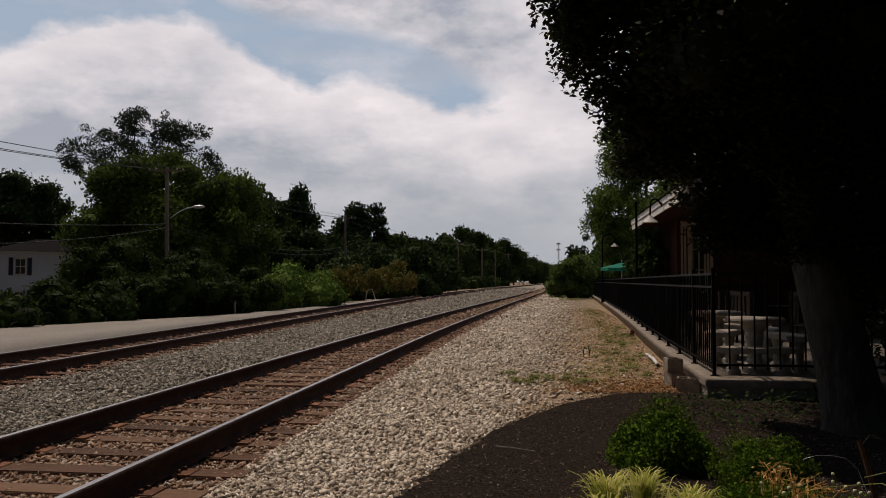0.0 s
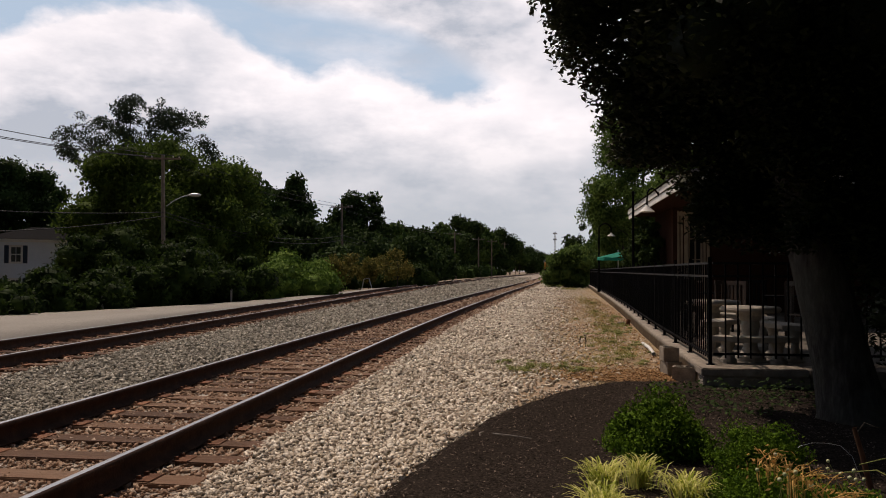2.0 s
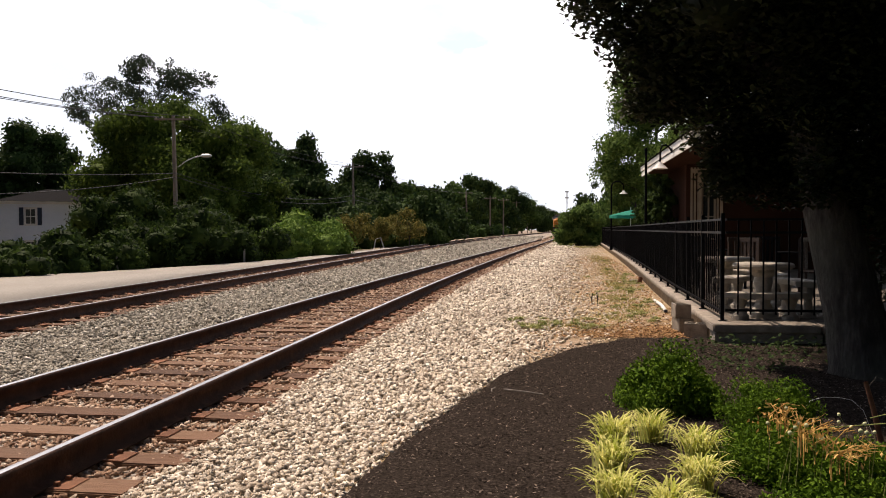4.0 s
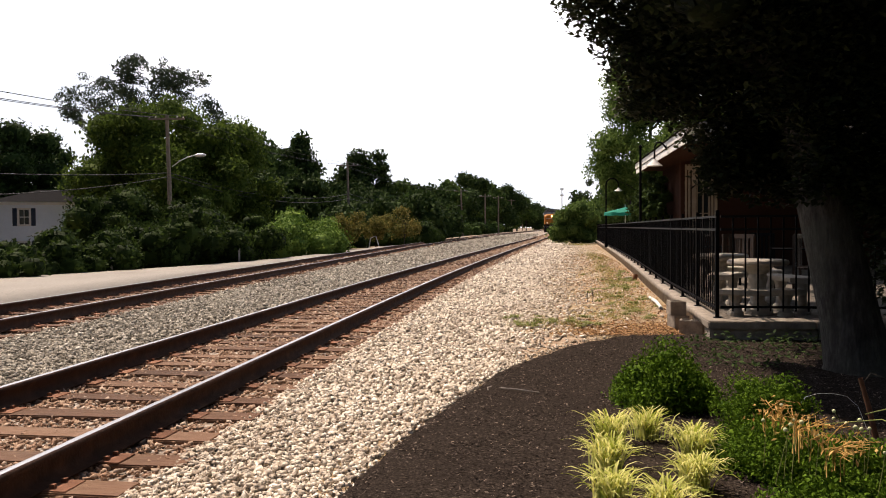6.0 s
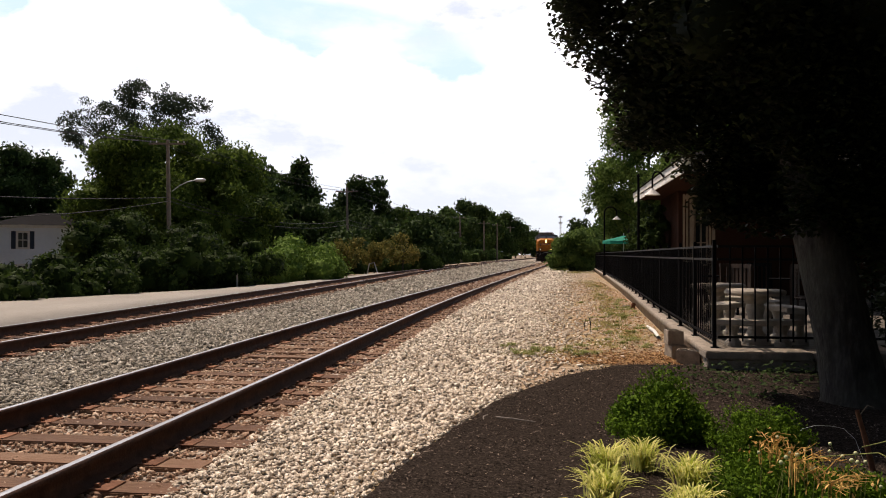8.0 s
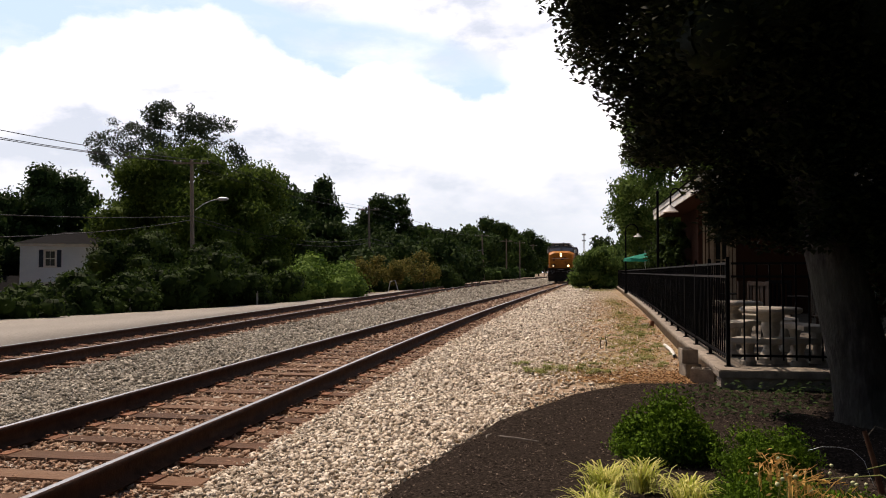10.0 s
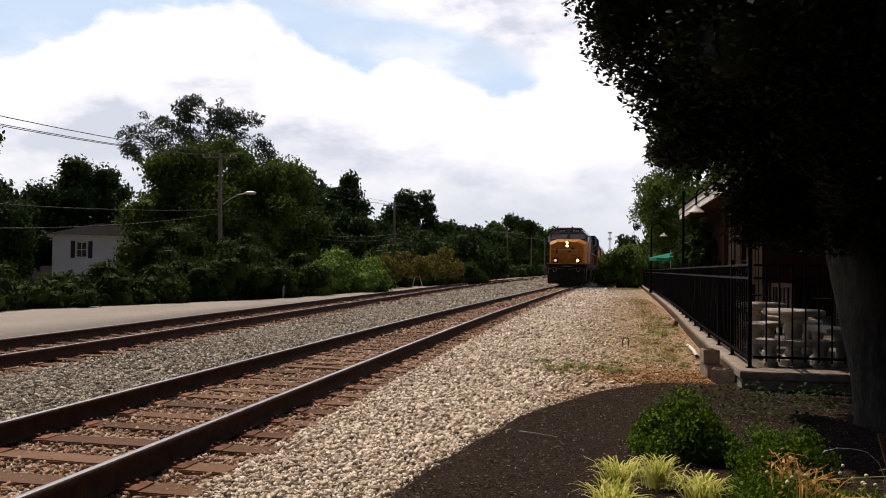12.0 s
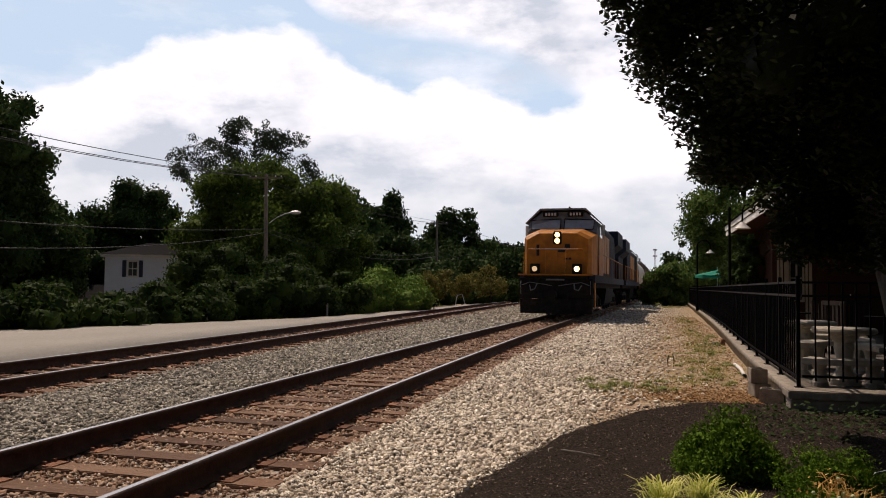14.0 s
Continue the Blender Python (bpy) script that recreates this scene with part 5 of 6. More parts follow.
def build_bed():
    for i, (x, y, h, r, n) in enumerate(((0.36, 4.76, 0.33, 0.19, 190), (0.60, 4.95, 0.31, 0.17, 150), (0.80, 4.52, 0.33, 0.19, 190), (0.30, 4.30, 0.31, 0.18, 170),
                                         (0.72, 4.02, 0.31, 0.18, 170), (0.52, 3.62, 0.29, 0.18, 150), (0.28, 3.80, 0.28, 0.18, 150))):
        grass_tuft(x, y, h, r, n, 500 + i)
    for i, (x, y, h, r, leaf, n, label) in enumerate(((0.82, 5.95, 0.52, 0.43, 0.016, 44, "loose rounded bright green shrub in the mulch bed"),
                                                      (1.42, 5.50, 0.46, 0.36, 0.012, 30, "dense dark green mounded shrub in the bed"),
                                                      (1.20, 4.45, 0.40, 0.36, 0.013, 30, "low bright green mounded shrub with dry flower stalks"),
                                                      (1.55, 4.25, 0.36, 0.36, 0.013, 26, "low green mounded shrub grown into its neighbour"),
                                                      (1.32, 3.72, 0.34, 0.36, 0.013, 26, "low green mounded shrub at the front of the bed"))):
        bush("shrub", x, y, h, r, M_LEAF_SHRUB, label, 520 + i, leaf, 1900 if i == 0 else 2600, n, "shrubs in the bed", 0.42, "shrub", None, 0.05)
    rng = np.random.default_rng(77)
    # broad-leaved ground cover in front of the wall
    for i, (x, y) in enumerate(((1.45, 8.7), (1.85, 8.9), (2.2, 8.7), (2.6, 9.0), (3.0, 8.9), (2.35, 8.2), (1.75, 8.2), (2.0, 7.6), (1.5, 7.7), (3.4, 8.4))):
        P = np.stack([rng.normal(0, 0.15, 70), rng.normal(0, 0.13, 70), np.abs(rng.normal(0.07, 0.05, 70))], 1)
        t = thing("ground_cover_plant", "low leafy green ground cover plant beside the wall", "plant", (x, y, 0.05), "ground cover plants")
        np_part("foliage", *leaves_np(P, 0.03, rng, 0.7, 0.5), M_LEAF_DARK, t)
    # dry flower stalks over the low shrub
    t = thing("dry_stalks", "dry straw-coloured flower stalks sprawling over the shrubs", "plant", (1.22, 4.0, 0.36))
    for i in range(30):
        f = rng.uniform(0, 1)
        b = Vector((-0.10 + 0.22 * f + rng.normal(0, 0.05), 0.42 - 0.75 * f + rng.normal(0, 0.05), 0.02 + rng.uniform(-0.05, 0.03)))
        e = b + Vector((rng.uniform(-0.06, 0.20), rng.uniform(-0.18, 0.10), rng.uniform(0.0, 0.09)))
        m = b.lerp(e, 0.55) + Vector((0, 0, rng.uniform(0.0, 0.04)))
        np_part("stalk", *tube_np([b - Vector((0, 0, 0.10)), b, m, e], [0.003, 0.003, 0.0026, 0.0015], 5), M_DRY, t)
        for k in range(3):
            c = b.lerp(e, rng.uniform(0.3, 1.0))
            d = Vector((rng.normal(0, 0.03), rng.normal(0, 0.03), rng.uniform(0.0, 0.04)))
            np_part("twig", *tube_np([c, c + d], [0.002, 0.001], 4), M_DRY, t)
    P = np.stack([rng.uniform(-0.1, 0.32, 240), rng.uniform(-0.35, 0.40, 240), rng.normal(0.03, 0.03, 240)], 1)
    P[:, 0] = -0.08 + 0.22 * (0.42 - P[:, 1]) / 0.75 + rng.normal(0, 0.07, 240)
    np_part("dry_foliage", *leaves_np(P, 0.017, rng, 1.3, 0.35), M_DRY, t)
    t = thing("seed_stems", "thin green stems with round pale seed buds above the shrubs", "plant", (1.2, 4.1, 0.30))
    for i in range(16):
        b = Vector((rng.uniform(-0.22, 0.42), rng.uniform(-0.55, 0.42), 0.0))
        e = b + Vector((rng.normal(0, 0.04), rng.normal(0, 0.04), rng.uniform(0.08, 0.19)))
        st = np_part("stem", *tube_np([b - Vector((0, 0, 0.1)), b.lerp(e, 0.5) + Vector((0.01, 0, 0)), e], [0.002, 0.0018, 0.0014], 5), M_WEED, t)
        bud = bmesh.new()
        bmesh.ops.create_icosphere(bud, subdivisions=2, radius=rng.uniform(0.007, 0.012), matrix=Matrix.Translation(e))
        part("bud", bud, M_BUD, st, "pale green seed bud", True)
    for (ax, ay), (bx, by) in (((1.45, 4.35), (1.98, 3.5)), ((1.75, 4.6), (2.2, 4.1))):
        t = thing("runner_stem", "long thin green runner arching out of the shrubs", "plant", None, "runner stems")
        np_part("stem", *tube_np([(ax, ay, 0.34), ((ax * 2 + bx) / 3, (ay * 2 + by) / 3, 0.44), ((ax + bx * 2) / 3, (ay + by * 2) / 3, 0.36), (bx, by, 0.10)], [0.003, 0.003, 0.0026, 0.002], 5), M_WEED, t)
    # sticks, weeds
    for i, (a, b, c) in enumerate((((-0.42, 6.32, 0.085), (-0.28, 6.25, 0.09), (-0.10, 6.20, 0.08)), ((-0.52, 6.25, 0.08), (-0.53, 6.32, 0.085), (-0.50, 6.42, 0.08)))):
        t = thing("twig", "thin dry pale twig lying on the mulch", "twig", None, "twigs on the mulch")
        np_part("stick", *tube_np([a, b, c], [0.005, 0.005, 0.003], 5), M_TWIG, t)
    t = thing("dead_stem", "dead brown woody stem standing in the bed", "stem", (1.98, 5.15, 0.04))
    np_part("stem", *tube_np([(0.05, 0, 0), (0.0, 0, 0.22), (-0.05, 0, 0.40)], [0.020, 0.017, 0.014], 8), M_PLATE, t)
    np_part("twig", *tube_np([(-0.04, 0, 0.36), (0.02, 0.02, 0.43), (0.10, 0.0, 0.40)], [0.004, 0.003, 0.002], 5), M_BARK, t)
    t = thing("garden_wire", "thin pale bent garden wire arching over the bed", "wire", (1.62, 5.4, 0.05))
    np_part("wire", *tube_np([(0, 0, 0.05), (0.02, 0, 0.15), (0.06, 0, 0.21), (0.14, 0, 0.235), (0.24, 0, 0.235), (0.32, 0, 0.22), (0.38, -0.03, 0.16), (0.42, -0.1, 0)], [0.0013] * 8, 5), M_GALV, t)
    for i, (x, y, h, n) in enumerate(((-0.19, 11.0, 0.10, 46), (0.05, 11.2, 0.07, 30), (0.3, 11.1, 0.06, 26), (-0.45, 10.8, 0.06, 30), (1.2, 12.9, 0.07, 30), (1.45, 13.8, 0.09, 34), (1.3, 15.0, 0.08, 30),
                                      (1.6, 17.0, 0.09, 34), (1.5, 11.9, 0.06, 30), (1.75, 20, 0.1, 40), (0.9, 22, 0.08, 40), (1.7, 26, 0.12, 50), (2.0, 33, 0.14, 60), (1.2, 62, 0.4, 90), (0.4, 63, 0.35, 80))):
        grass_tuft(x, y, h, h * 1.5, n, 540 + i, M_WEED, "small green weed tuft in the dirt", "weed tufts")
    for i in range(80):
        if i < 20:
            x, y = rng.uniform(-0.7, 0.7), rng.uniform(10.5, 11.9)
        else:
            y = rng.uniform(11.5, 24)
            x = wall_x(y) - abs(rng.normal(0.1, 0.4)) - 0.12
        h = rng.uniform(0.035, 0.08)
        grass_tuft(x, y, h, h * 1.9, 34, 600 + i, M_WEED, "small yellow-green weed tuft in the dirt", "weed tufts")
    t = thing("weed_stems", "two bare dark weed stems standing in the dirt", "weed", (0.71, 14.5, 0.0))
    for dx, l in ((-0.045, 0.0), (0.05, 0.02)):
        np_part("stem", *tube_np([(dx, 0, 0), (dx * 1.2, 0, 0.12), (dx * 0.7, 0, 0.22 + l)], [0.014, 0.012, 0.006], 5), M_BARK, t)


build_patio()
build_fence()
build_station()
iron_post = thing("iron_post", "plain black iron post standing behind the fence", "post", (2.70, 24.0, 0.26))
part("shaft", rod((0, 0, 0), (0, 0, 3.5), 0.045, 0.035), M_IRON, iron_post)
part("foot", lathe([(0.09, 0), (0.09, 0.04), (0.06, 0.10), (0.05, 0.4)], 14), M_IRON, iron_post)
part("finial", lathe([(0.02, 3.50), (0.05, 3.53), (0.05, 3.57), (0.02, 3.62)], 12), M_IRON, iron_post)
eave_lamp(2.86, 19.8)
lamp_post(3.0, 43.0, 4.05)
build_umbrella(3.75, 40.0)
stone_table(2.66, 10.45, 0, 0.38)
stone_table(2.62, 12.5, 20)
for bx, by, bt in ((2.42, 11.35, 150), (3.2, 10.75, 10), (3.1, 13.2, 60), (3.3, 12.2, -10)):
    stone_bench(bx, by, bt)
stone_bench(2.62, 10.12, -90, 0.13, "low curved cast stone bench close behind the front fence")
stone_bench(3.75, 10.5, -20, 0.05)
for cx, cy, ct in ((2.55, 14.6, 170), (3.15, 14.4, 200), (3.35, 13.4, 120), (2.6, 16.4, 185), (4.2, 13.2, 60)):
    patio_chair(cx, cy, ct, M_DARKWOOD, "dark slatted wooden patio chair beside a cafe table")
patio_chair(3.02, 17.2, 25, M_DARKWOOD, "dark slatted wooden patio chair facing the tracks")
patio_chair(3.9, 15.4, -40, M_IRON, "dark slatted patio chair beside a table")
wire_bench(3.1, 15.9, 10)
wire_bench(4.3, 14.2, -15)
hollow_block(1.72, 10.85, 0.0, 12)
hollow_block(1.70, 10.88, 0.195, 4)
hollow_block(1.80, 10.30, 0.0, 75)
pipe = thing("plastic_pipe", "white plastic drain pipe lying in the dirt by the wall", "pipe")
np_part("tube", *tube_np([(1.86, 15.0, 0.05), (1.84, 13.9, 0.07), (1.80, 13.1, 0.05)], [0.03, 0.03, 0.03], 10), M_WHITE, pipe)
scrap = thing("broken_brick", "pale broken brick fragment lying against the wall", "brick", (2.02, 20.6, 0.0, 0, 0, 30))
part("fragment", boxed(-0.11, 0.11, -0.06, 0.06, 0, 0.09, 0.015), M_CASTSTONE, scrap)
scrap = thing("broken_brick", "reddish broken brick fragment standing against the wall", "brick", (2.14, 20.4, 0.0, 0, 12, 10))
part("fragment", boxed(-0.05, 0.05, -0.05, 0.05, 0, 0.17, 0.015), M_PLATE, scrap)
near_tree()
build_bed()


# ---- beyond the tracks ----
def house():
    t = thing("house", "two-storey pale blue house with dark shutters behind the hedge", "house", (-39.5, 56.6, -2.05, 0, 0, 32))
    w, h = 4.2, 5.55
    bm = bmesh.new()
    wx0, wx1, wz0, wz1 = -2.42, -1.68, 3.95, 5.2
    for a, b, c, d in ((-w, wx0, 0, h), (wx1, w, 0, h), (wx0, wx1, 0, 1.2), (wx0, wx1, 2.6, wz0), (wx0, wx1, wz1, h)):
        box(bm, a, b, 0, 0.2, c, d)
    wall = part("front_wall", bm, M_SIDING, t)
    bm = bmesh.new()
    box(bm, -w, -w + 0.2, 0.2, 7, 0, h)
    part("side_wall", bm, M_SIDING, t)
    part("side_wall", boxed(w - 0.2, w, 0.2, 7, 0, h), M_SIDING, t)
    part("back_wall", boxed(-w + 0.2, w - 0.2, 6.8, 7, 0, h), M_SIDING, t)
    for i in range(27):
        z = 0.1 + i * 0.2
        for a, b in ((-w, wx0 - 0.5), (wx1 + 0.5, w)) if (wz0 - 0.2 < z < wz1) or 1.0 < z < 2.6 else ((-w, w),):
            part("siding_board", prism([(-0.004, z), (-0.022, z), (-0.006, z + 0.19), (-0.004, z + 0.19)], "x", a, b), M_SIDING, wall)
    for z0, z1 in ((wz0, wz1), (1.2, 2.6)):
        win = part("window", boxed(wx0, wx1, 0.08, 0.1, z0, z1), M_GLASSDARK, t, "dark glass behind a pale curtain")
        bm = bmesh.new()
        for a, b, c, d in ((wx0 - 0.1, wx0 + 0.04, z0 - 0.1, z1 + 0.1), (wx1 - 0.04, wx1 + 0.1, z0 - 0.1, z1 + 0.1), (wx0 + 0.04, wx1 - 0.04, z0 - 0.1, z0 + 0.05), (wx0 + 0.04, wx1 - 0.04, z1 - 0.05, z1 + 0.1),
                           (wx0 + 0.04, wx1 - 0.04, (z0 + z1) / 2 - 0.03, (z0 + z1) / 2 + 0.03), (-2.07, -2.03, z0 + 0.05, z1 - 0.05)):
            box(bm, a, b, -0.05, 0.06, c, d)
        part("window_frame", bm, M_WHITE, win)
        for a in (wx0 - 0.44, wx1 + 0.12):
            part("shutter", boxed(a, a + 0.32, -0.06, -0.024, z0 - 0.08, z1 + 0.08, 0.01), M_SHUTTER, t, "dark blue slatted shutter")
    part("eave", boxed(-w - 0.35, w + 0.35, -0.35, 7.35, h, h + 0.22), M_WHITE, t)
    bm = bmesh.new()
    c = [bm.verts.new(p) for p in ((-w - 0.45, -0.45, h + 0.224), (w + 0.45, -0.45, h + 0.224), (w + 0.45, 7.45, h + 0.224), (-w - 0.45, 7.45, h + 0.224), (-w + 3, 3.5, h + 1.35), (w - 3, 3.5, h + 1.35))]
    for q in ((0, 1, 5, 4), (1, 2, 5), (2, 3, 4, 5), (3, 0, 4), (3, 2, 1, 0)):
        bm.faces.new([c[i] for i in q])
    part("roof", bm, M_SHINGLE, t, "dark grey shingle hip roof")
    # lower wing
    part("wing_wall", boxed(-w - 3.4, -w - 0.002, 1.2, 6, 0, 2.0), M_SIDING, t)
    win = part("wing_window", boxed(-w - 1.6, -w - 0.7, 1.15, 1.19, 0.7, 1.7), M_GLASSDARK, t)
    bm = bmesh.new()
    c = [bm.verts.new(p) for p in ((-w - 3.7, 0.85, 2.01), (-w - 0.01, 0.85, 2.01), (-w - 0.01, 6.3, 2.01), (-w - 3.7, 6.3, 2.01), (-w - 3.7, 3.6, 3.2), (-w - 0.01, 3.6, 3.2))]
    for q in ((0, 1, 5, 4), (2, 3, 4, 5), (3, 0, 4), (1, 2, 5), (3, 2, 1, 0)):
        bm.faces.new([c[i] for i in q])
    part("wing_roof", bm, M_SHINGLE, t)
    g = thing("garden_shed", "low pale shed with a grey roof behind the hedge", "shed", (-40.5, 38.0, -2.3, 0, 0, 44))
    part("wall", boxed(-3.5, 3.5, 0, 4, 0, 2.1), M_SIDING, g)
    bm = bmesh.new()
    c = [bm.verts.new(p) for p in ((-3.8, -0.3, 2.11), (3.8, -0.3, 2.11), (3.8, 4.3, 2.11), (-3.8, 4.3, 2.11), (-3.8, 2, 3.1), (3.8, 2, 3.1))]
    for q in ((0, 1, 5, 4), (2, 3, 4, 5), (3, 0, 4), (1, 2, 5), (3, 2, 1, 0)):
        bm.faces.new([c[i] for i in q])
    part("roof", bm, M_SHINGLE, g)


def utility_pole(x, y, top, lean, arms, label, turn=0, z0=None):
    base = ground_z(x, y) - 0.1 if z0 is None else z0
    t = thing("utility_pole", label, "utility pole", (x, y, base), "utility poles")
    h = top - base
    part("shaft", rod((0, 0, 0), (lean, 0, h), 0.17, 0.11), M_POLE, t)
    for z in arms:
        zz = z - base
        c = lean * zz / h
        m = pose(c, 0, zz, 0, 0, turn)
        a = part("crossarm", boxed(-1.2, 1.2, -0.17, -0.06, -0.06, 0.06, 0.01, m), M_POLE, t)
        for sx in (-1.1, -0.7, 0.7, 1.1):
            bm = lathe([(0.02, 0.06), (0.05, 0.09), (0.03, 0.12), (0.05, 0.15), (0.02, 0.19)], 8)
            bmesh.ops.transform(bm, matrix=m @ pose(sx, -0.11, 0), verts=bm.verts)
            part("insulator", bm, M_WHITE, a)
    return t


def street_lamp_arm(t, base):
    pts = [(0.12, 0, 5.6 - base), (0.7, -0.1, 5.95 - base), (1.3, -0.2, 6.18 - base), (1.9, -0.3, 6.28 - base)]
    np_part("lamp_arm", *tube_np(pts, [0.035] * 4, 8), M_GALV, t)
    bm = bmesh.new()
    bmesh.ops.create_uvsphere(bm, u_segments=12, v_segments=8, radius=1.0)
    bmesh.ops.transform(bm, matrix=Matrix.Translation((2.25, -0.36, 6.27 - base)) @ Matrix.Diagonal((0.42, 0.18, 0.13, 1)), verts=bm.verts)
    part("lamp_head", bm, M_GALV, t, "pale grey street lamp head", True)


def wire(a, b, sag, r=0.013):
    a, b = Vector(a), Vector(b)
    pts = [a.lerp(b, s) - Vector((0, 0, 4 * sag * s * (1 - s))) for s in np.linspace(0, 1, 17)]
    t = thing("overhead_cable", "thin black overhead cable strung between poles", "cable", None, "overhead cables")
    np_part("cable", *tube_np(pts, [r] * 17, 5), M_WIRE, t)


def build_poles():
    b1 = ground_z(-25.0, 48) - 0.1
    p1 = utility_pole(-24.95, 48, 9.0, -0.2, (8.75,), "weathered wooden utility pole with a street lamp", 10)
    street_lamp_arm(p1, b1)
    utility_pole(-21.9, 82, 8.75, -0.15, (8.3,), "weathered wooden utility pole by the bushes", 10)
    utility_pole(-15.8, 138, 8.4, -0.3, (8.0,), "far wooden utility pole along the railway", 5)
    for y, x, h in ((158, -13.4, 8.3), (176, -11.9, 8.6), (235, -11.9, 10.0), (290, -10.6, 11.2)):
        utility_pole(x, y, h, 0, (h - 0.5,), "far wooden utility pole along the railway", 5)
    utility_pole(-27.5, -4, 9.5, 0, (9.2,), "weathered wooden utility pole beside the pavement", 10)
    for dx, z in ((-1.1, 8.9), (1.1, 8.9), (-0.7, 8.9)):
        wire((-27.5 + dx, -4, z + 0.1), (-25.1 + dx, 48, z), 1.35, 0.02)
        wire((-25.1 + dx, 48, z), (-22 + dx, 82, z - 0.45), 0.5)
        wire((-22 + dx, 82, z - 0.45), (-16.0 + dx, 138, 8.1), 0.7)
    for z0, z1, z2, sag in ((4.9, 5.2, 5.2, 1.2), (4.4, 4.95, 4.7, 2.0)):
        wire((-27.3, -4, z0), (-25.0, 48, z1), sag, 0.024)
        wire((-25.0, 48, z1), (-21.9, 82, z2), 1.0, 0.024)
        wire((-21.9, 82, z2), (-15.9, 138, 5.5), 1.0, 0.024)
    t = thing("radio_mast", "thin far lattice mast above the trees", "mast", (5.6, 400, -0.2))
    for dx, dy in ((-0.5, -0.3), (0.5, -0.3), (0, 0.55)):
        part("leg", rod((dx, dy, 0), (dx * 0.5, dy * 0.5, 21.5), 0.12, 0.09, 6), M_GALV, t)
    for i in range(12):
        z = 2 + i * 1.7
        part("brace", rod((-0.45, -0.27, z), (0.45, -0.27, z + 1.5), 0.05, n=5), M_GALV, t)
    for z in (17.5, 20.6):
        part("antenna", boxed(-1.0, 1.0, -0.3, 0.3, z, z + 0.7), M_GALV, t)
    # small white frame and stakes among the brush
    t = thing("bent_rail_frame", "small pale bent metal frame standing by the brush", "metal frame", (-12.4, 53.0, 0.0, 0, 0, 12))
    np_part("hoop", *tube_np([(-0.35, 0, 0), (-0.2, 0, 0.75), (0.15, 0, 0.85), (0.4, 0, 0)], [0.04] * 4, 6), M_GALV, t)
    for i, (az, d, h) in enumerate(((22.9, 31.5, 0.6), (31.4, 27.0, 0.55), (36.2, 24.6, 0.4))):
        x, y = at_az(az, d)
        t = thing("marker_stake", "slim pale wooden stake at the pavement edge", "stake", (x, y, ground_z(x, y) - 0.05), "stakes along the pavement")
        part("stake", boxed(-0.03, 0.03, -0.03, 0.03, 0, h + 0.1, 0.005), M_CASTSTONE, t)


house()
build_poles()


# ---- the train ----
M_GOLD = material("weathered_gold_paint", [(0.3, (0.40, 0.135, 0.008)), (0.6, (0.54, 0.195, 0.012)), (0.8, (0.62, 0.25, 0.03))], 3.0, 0.55, 0.08, 40.0, second=(2.2, (0.24, 0.08, 0.015), 0.55), spec=0.3)
M_NAVY = material("dark_blue_paint", [(0.3, (0.02, 0.028, 0.045)), (0.7, (0.04, 0.052, 0.075))], 3.0, 0.8, 0.08, 40.0, second=(2.0, (0.06, 0.04, 0.03), 0.5), spec=0.08)
M_CABGREY = material("grey_blue_cab_paint", [(0.3, (0.17, 0.18, 0.19)), (0.7, (0.25, 0.26, 0.27))], 3.0, 0.75, 0.08, 40.0, second=(2.0, (0.09, 0.08, 0.07), 0.4), spec=0.12)
M_BLACK = material("sooty_black_steel", [(0.3, (0.010, 0.009, 0.009)), (0.7, (0.028, 0.025, 0.023))], 6.0, 0.85, 0.2, 40.0, spec=0.08)
M_TANK = material("pale_tank_paint", [(0.3, (0.42, 0.41, 0.39)), (0.7, (0.58, 0.57, 0.54))], 2.0, 0.5, 0.08, 30.0, second=(0.9, (0.25, 0.21, 0.18), 0.5))
M_HOPPER = material("rusty_grey_hopper_paint", [(0.3, (0.12, 0.10, 0.09)), (0.7, (0.22, 0.19, 0.17))], 2.0, 0.7, 0.1, 30.0, second=(0.9, (0.16, 0.08, 0.05), 0.6))
M_LIT = glow("lit_headlamp", (1.0, 0.62, 0.20), 8.0)
M_DIM = glow("dimmer_lamp", (1.0, 0.72, 0.42), 0.7)
M_UNLIT = material("unlit_lamp_glass", [(0.3, (0.5, 0.5, 0.48)), (0.7, (0.65, 0.65, 0.62))], 5.0, 0.2)
M_BAR = material("black_lettering", [(0.3, (0.02, 0.02, 0.02)), (0.7, (0.03, 0.03, 0.03))], 5.0, 0.6)


def loft(sections, closed=True):
    """Skin through rings of equal length."""
    bm = bmesh.new()
    rings = [[bm.verts.new(p) for p in s] for s in sections]
    n = len(rings[0])
    for a, b in zip(rings, rings[1:]):
        for i in range(n):
            bm.faces.new((a[i], a[(i + 1) % n], b[(i + 1) % n], b[i]))
    bm.faces.new(rings[0][::-1])
    bm.faces.new(rings[-1])
    return bm


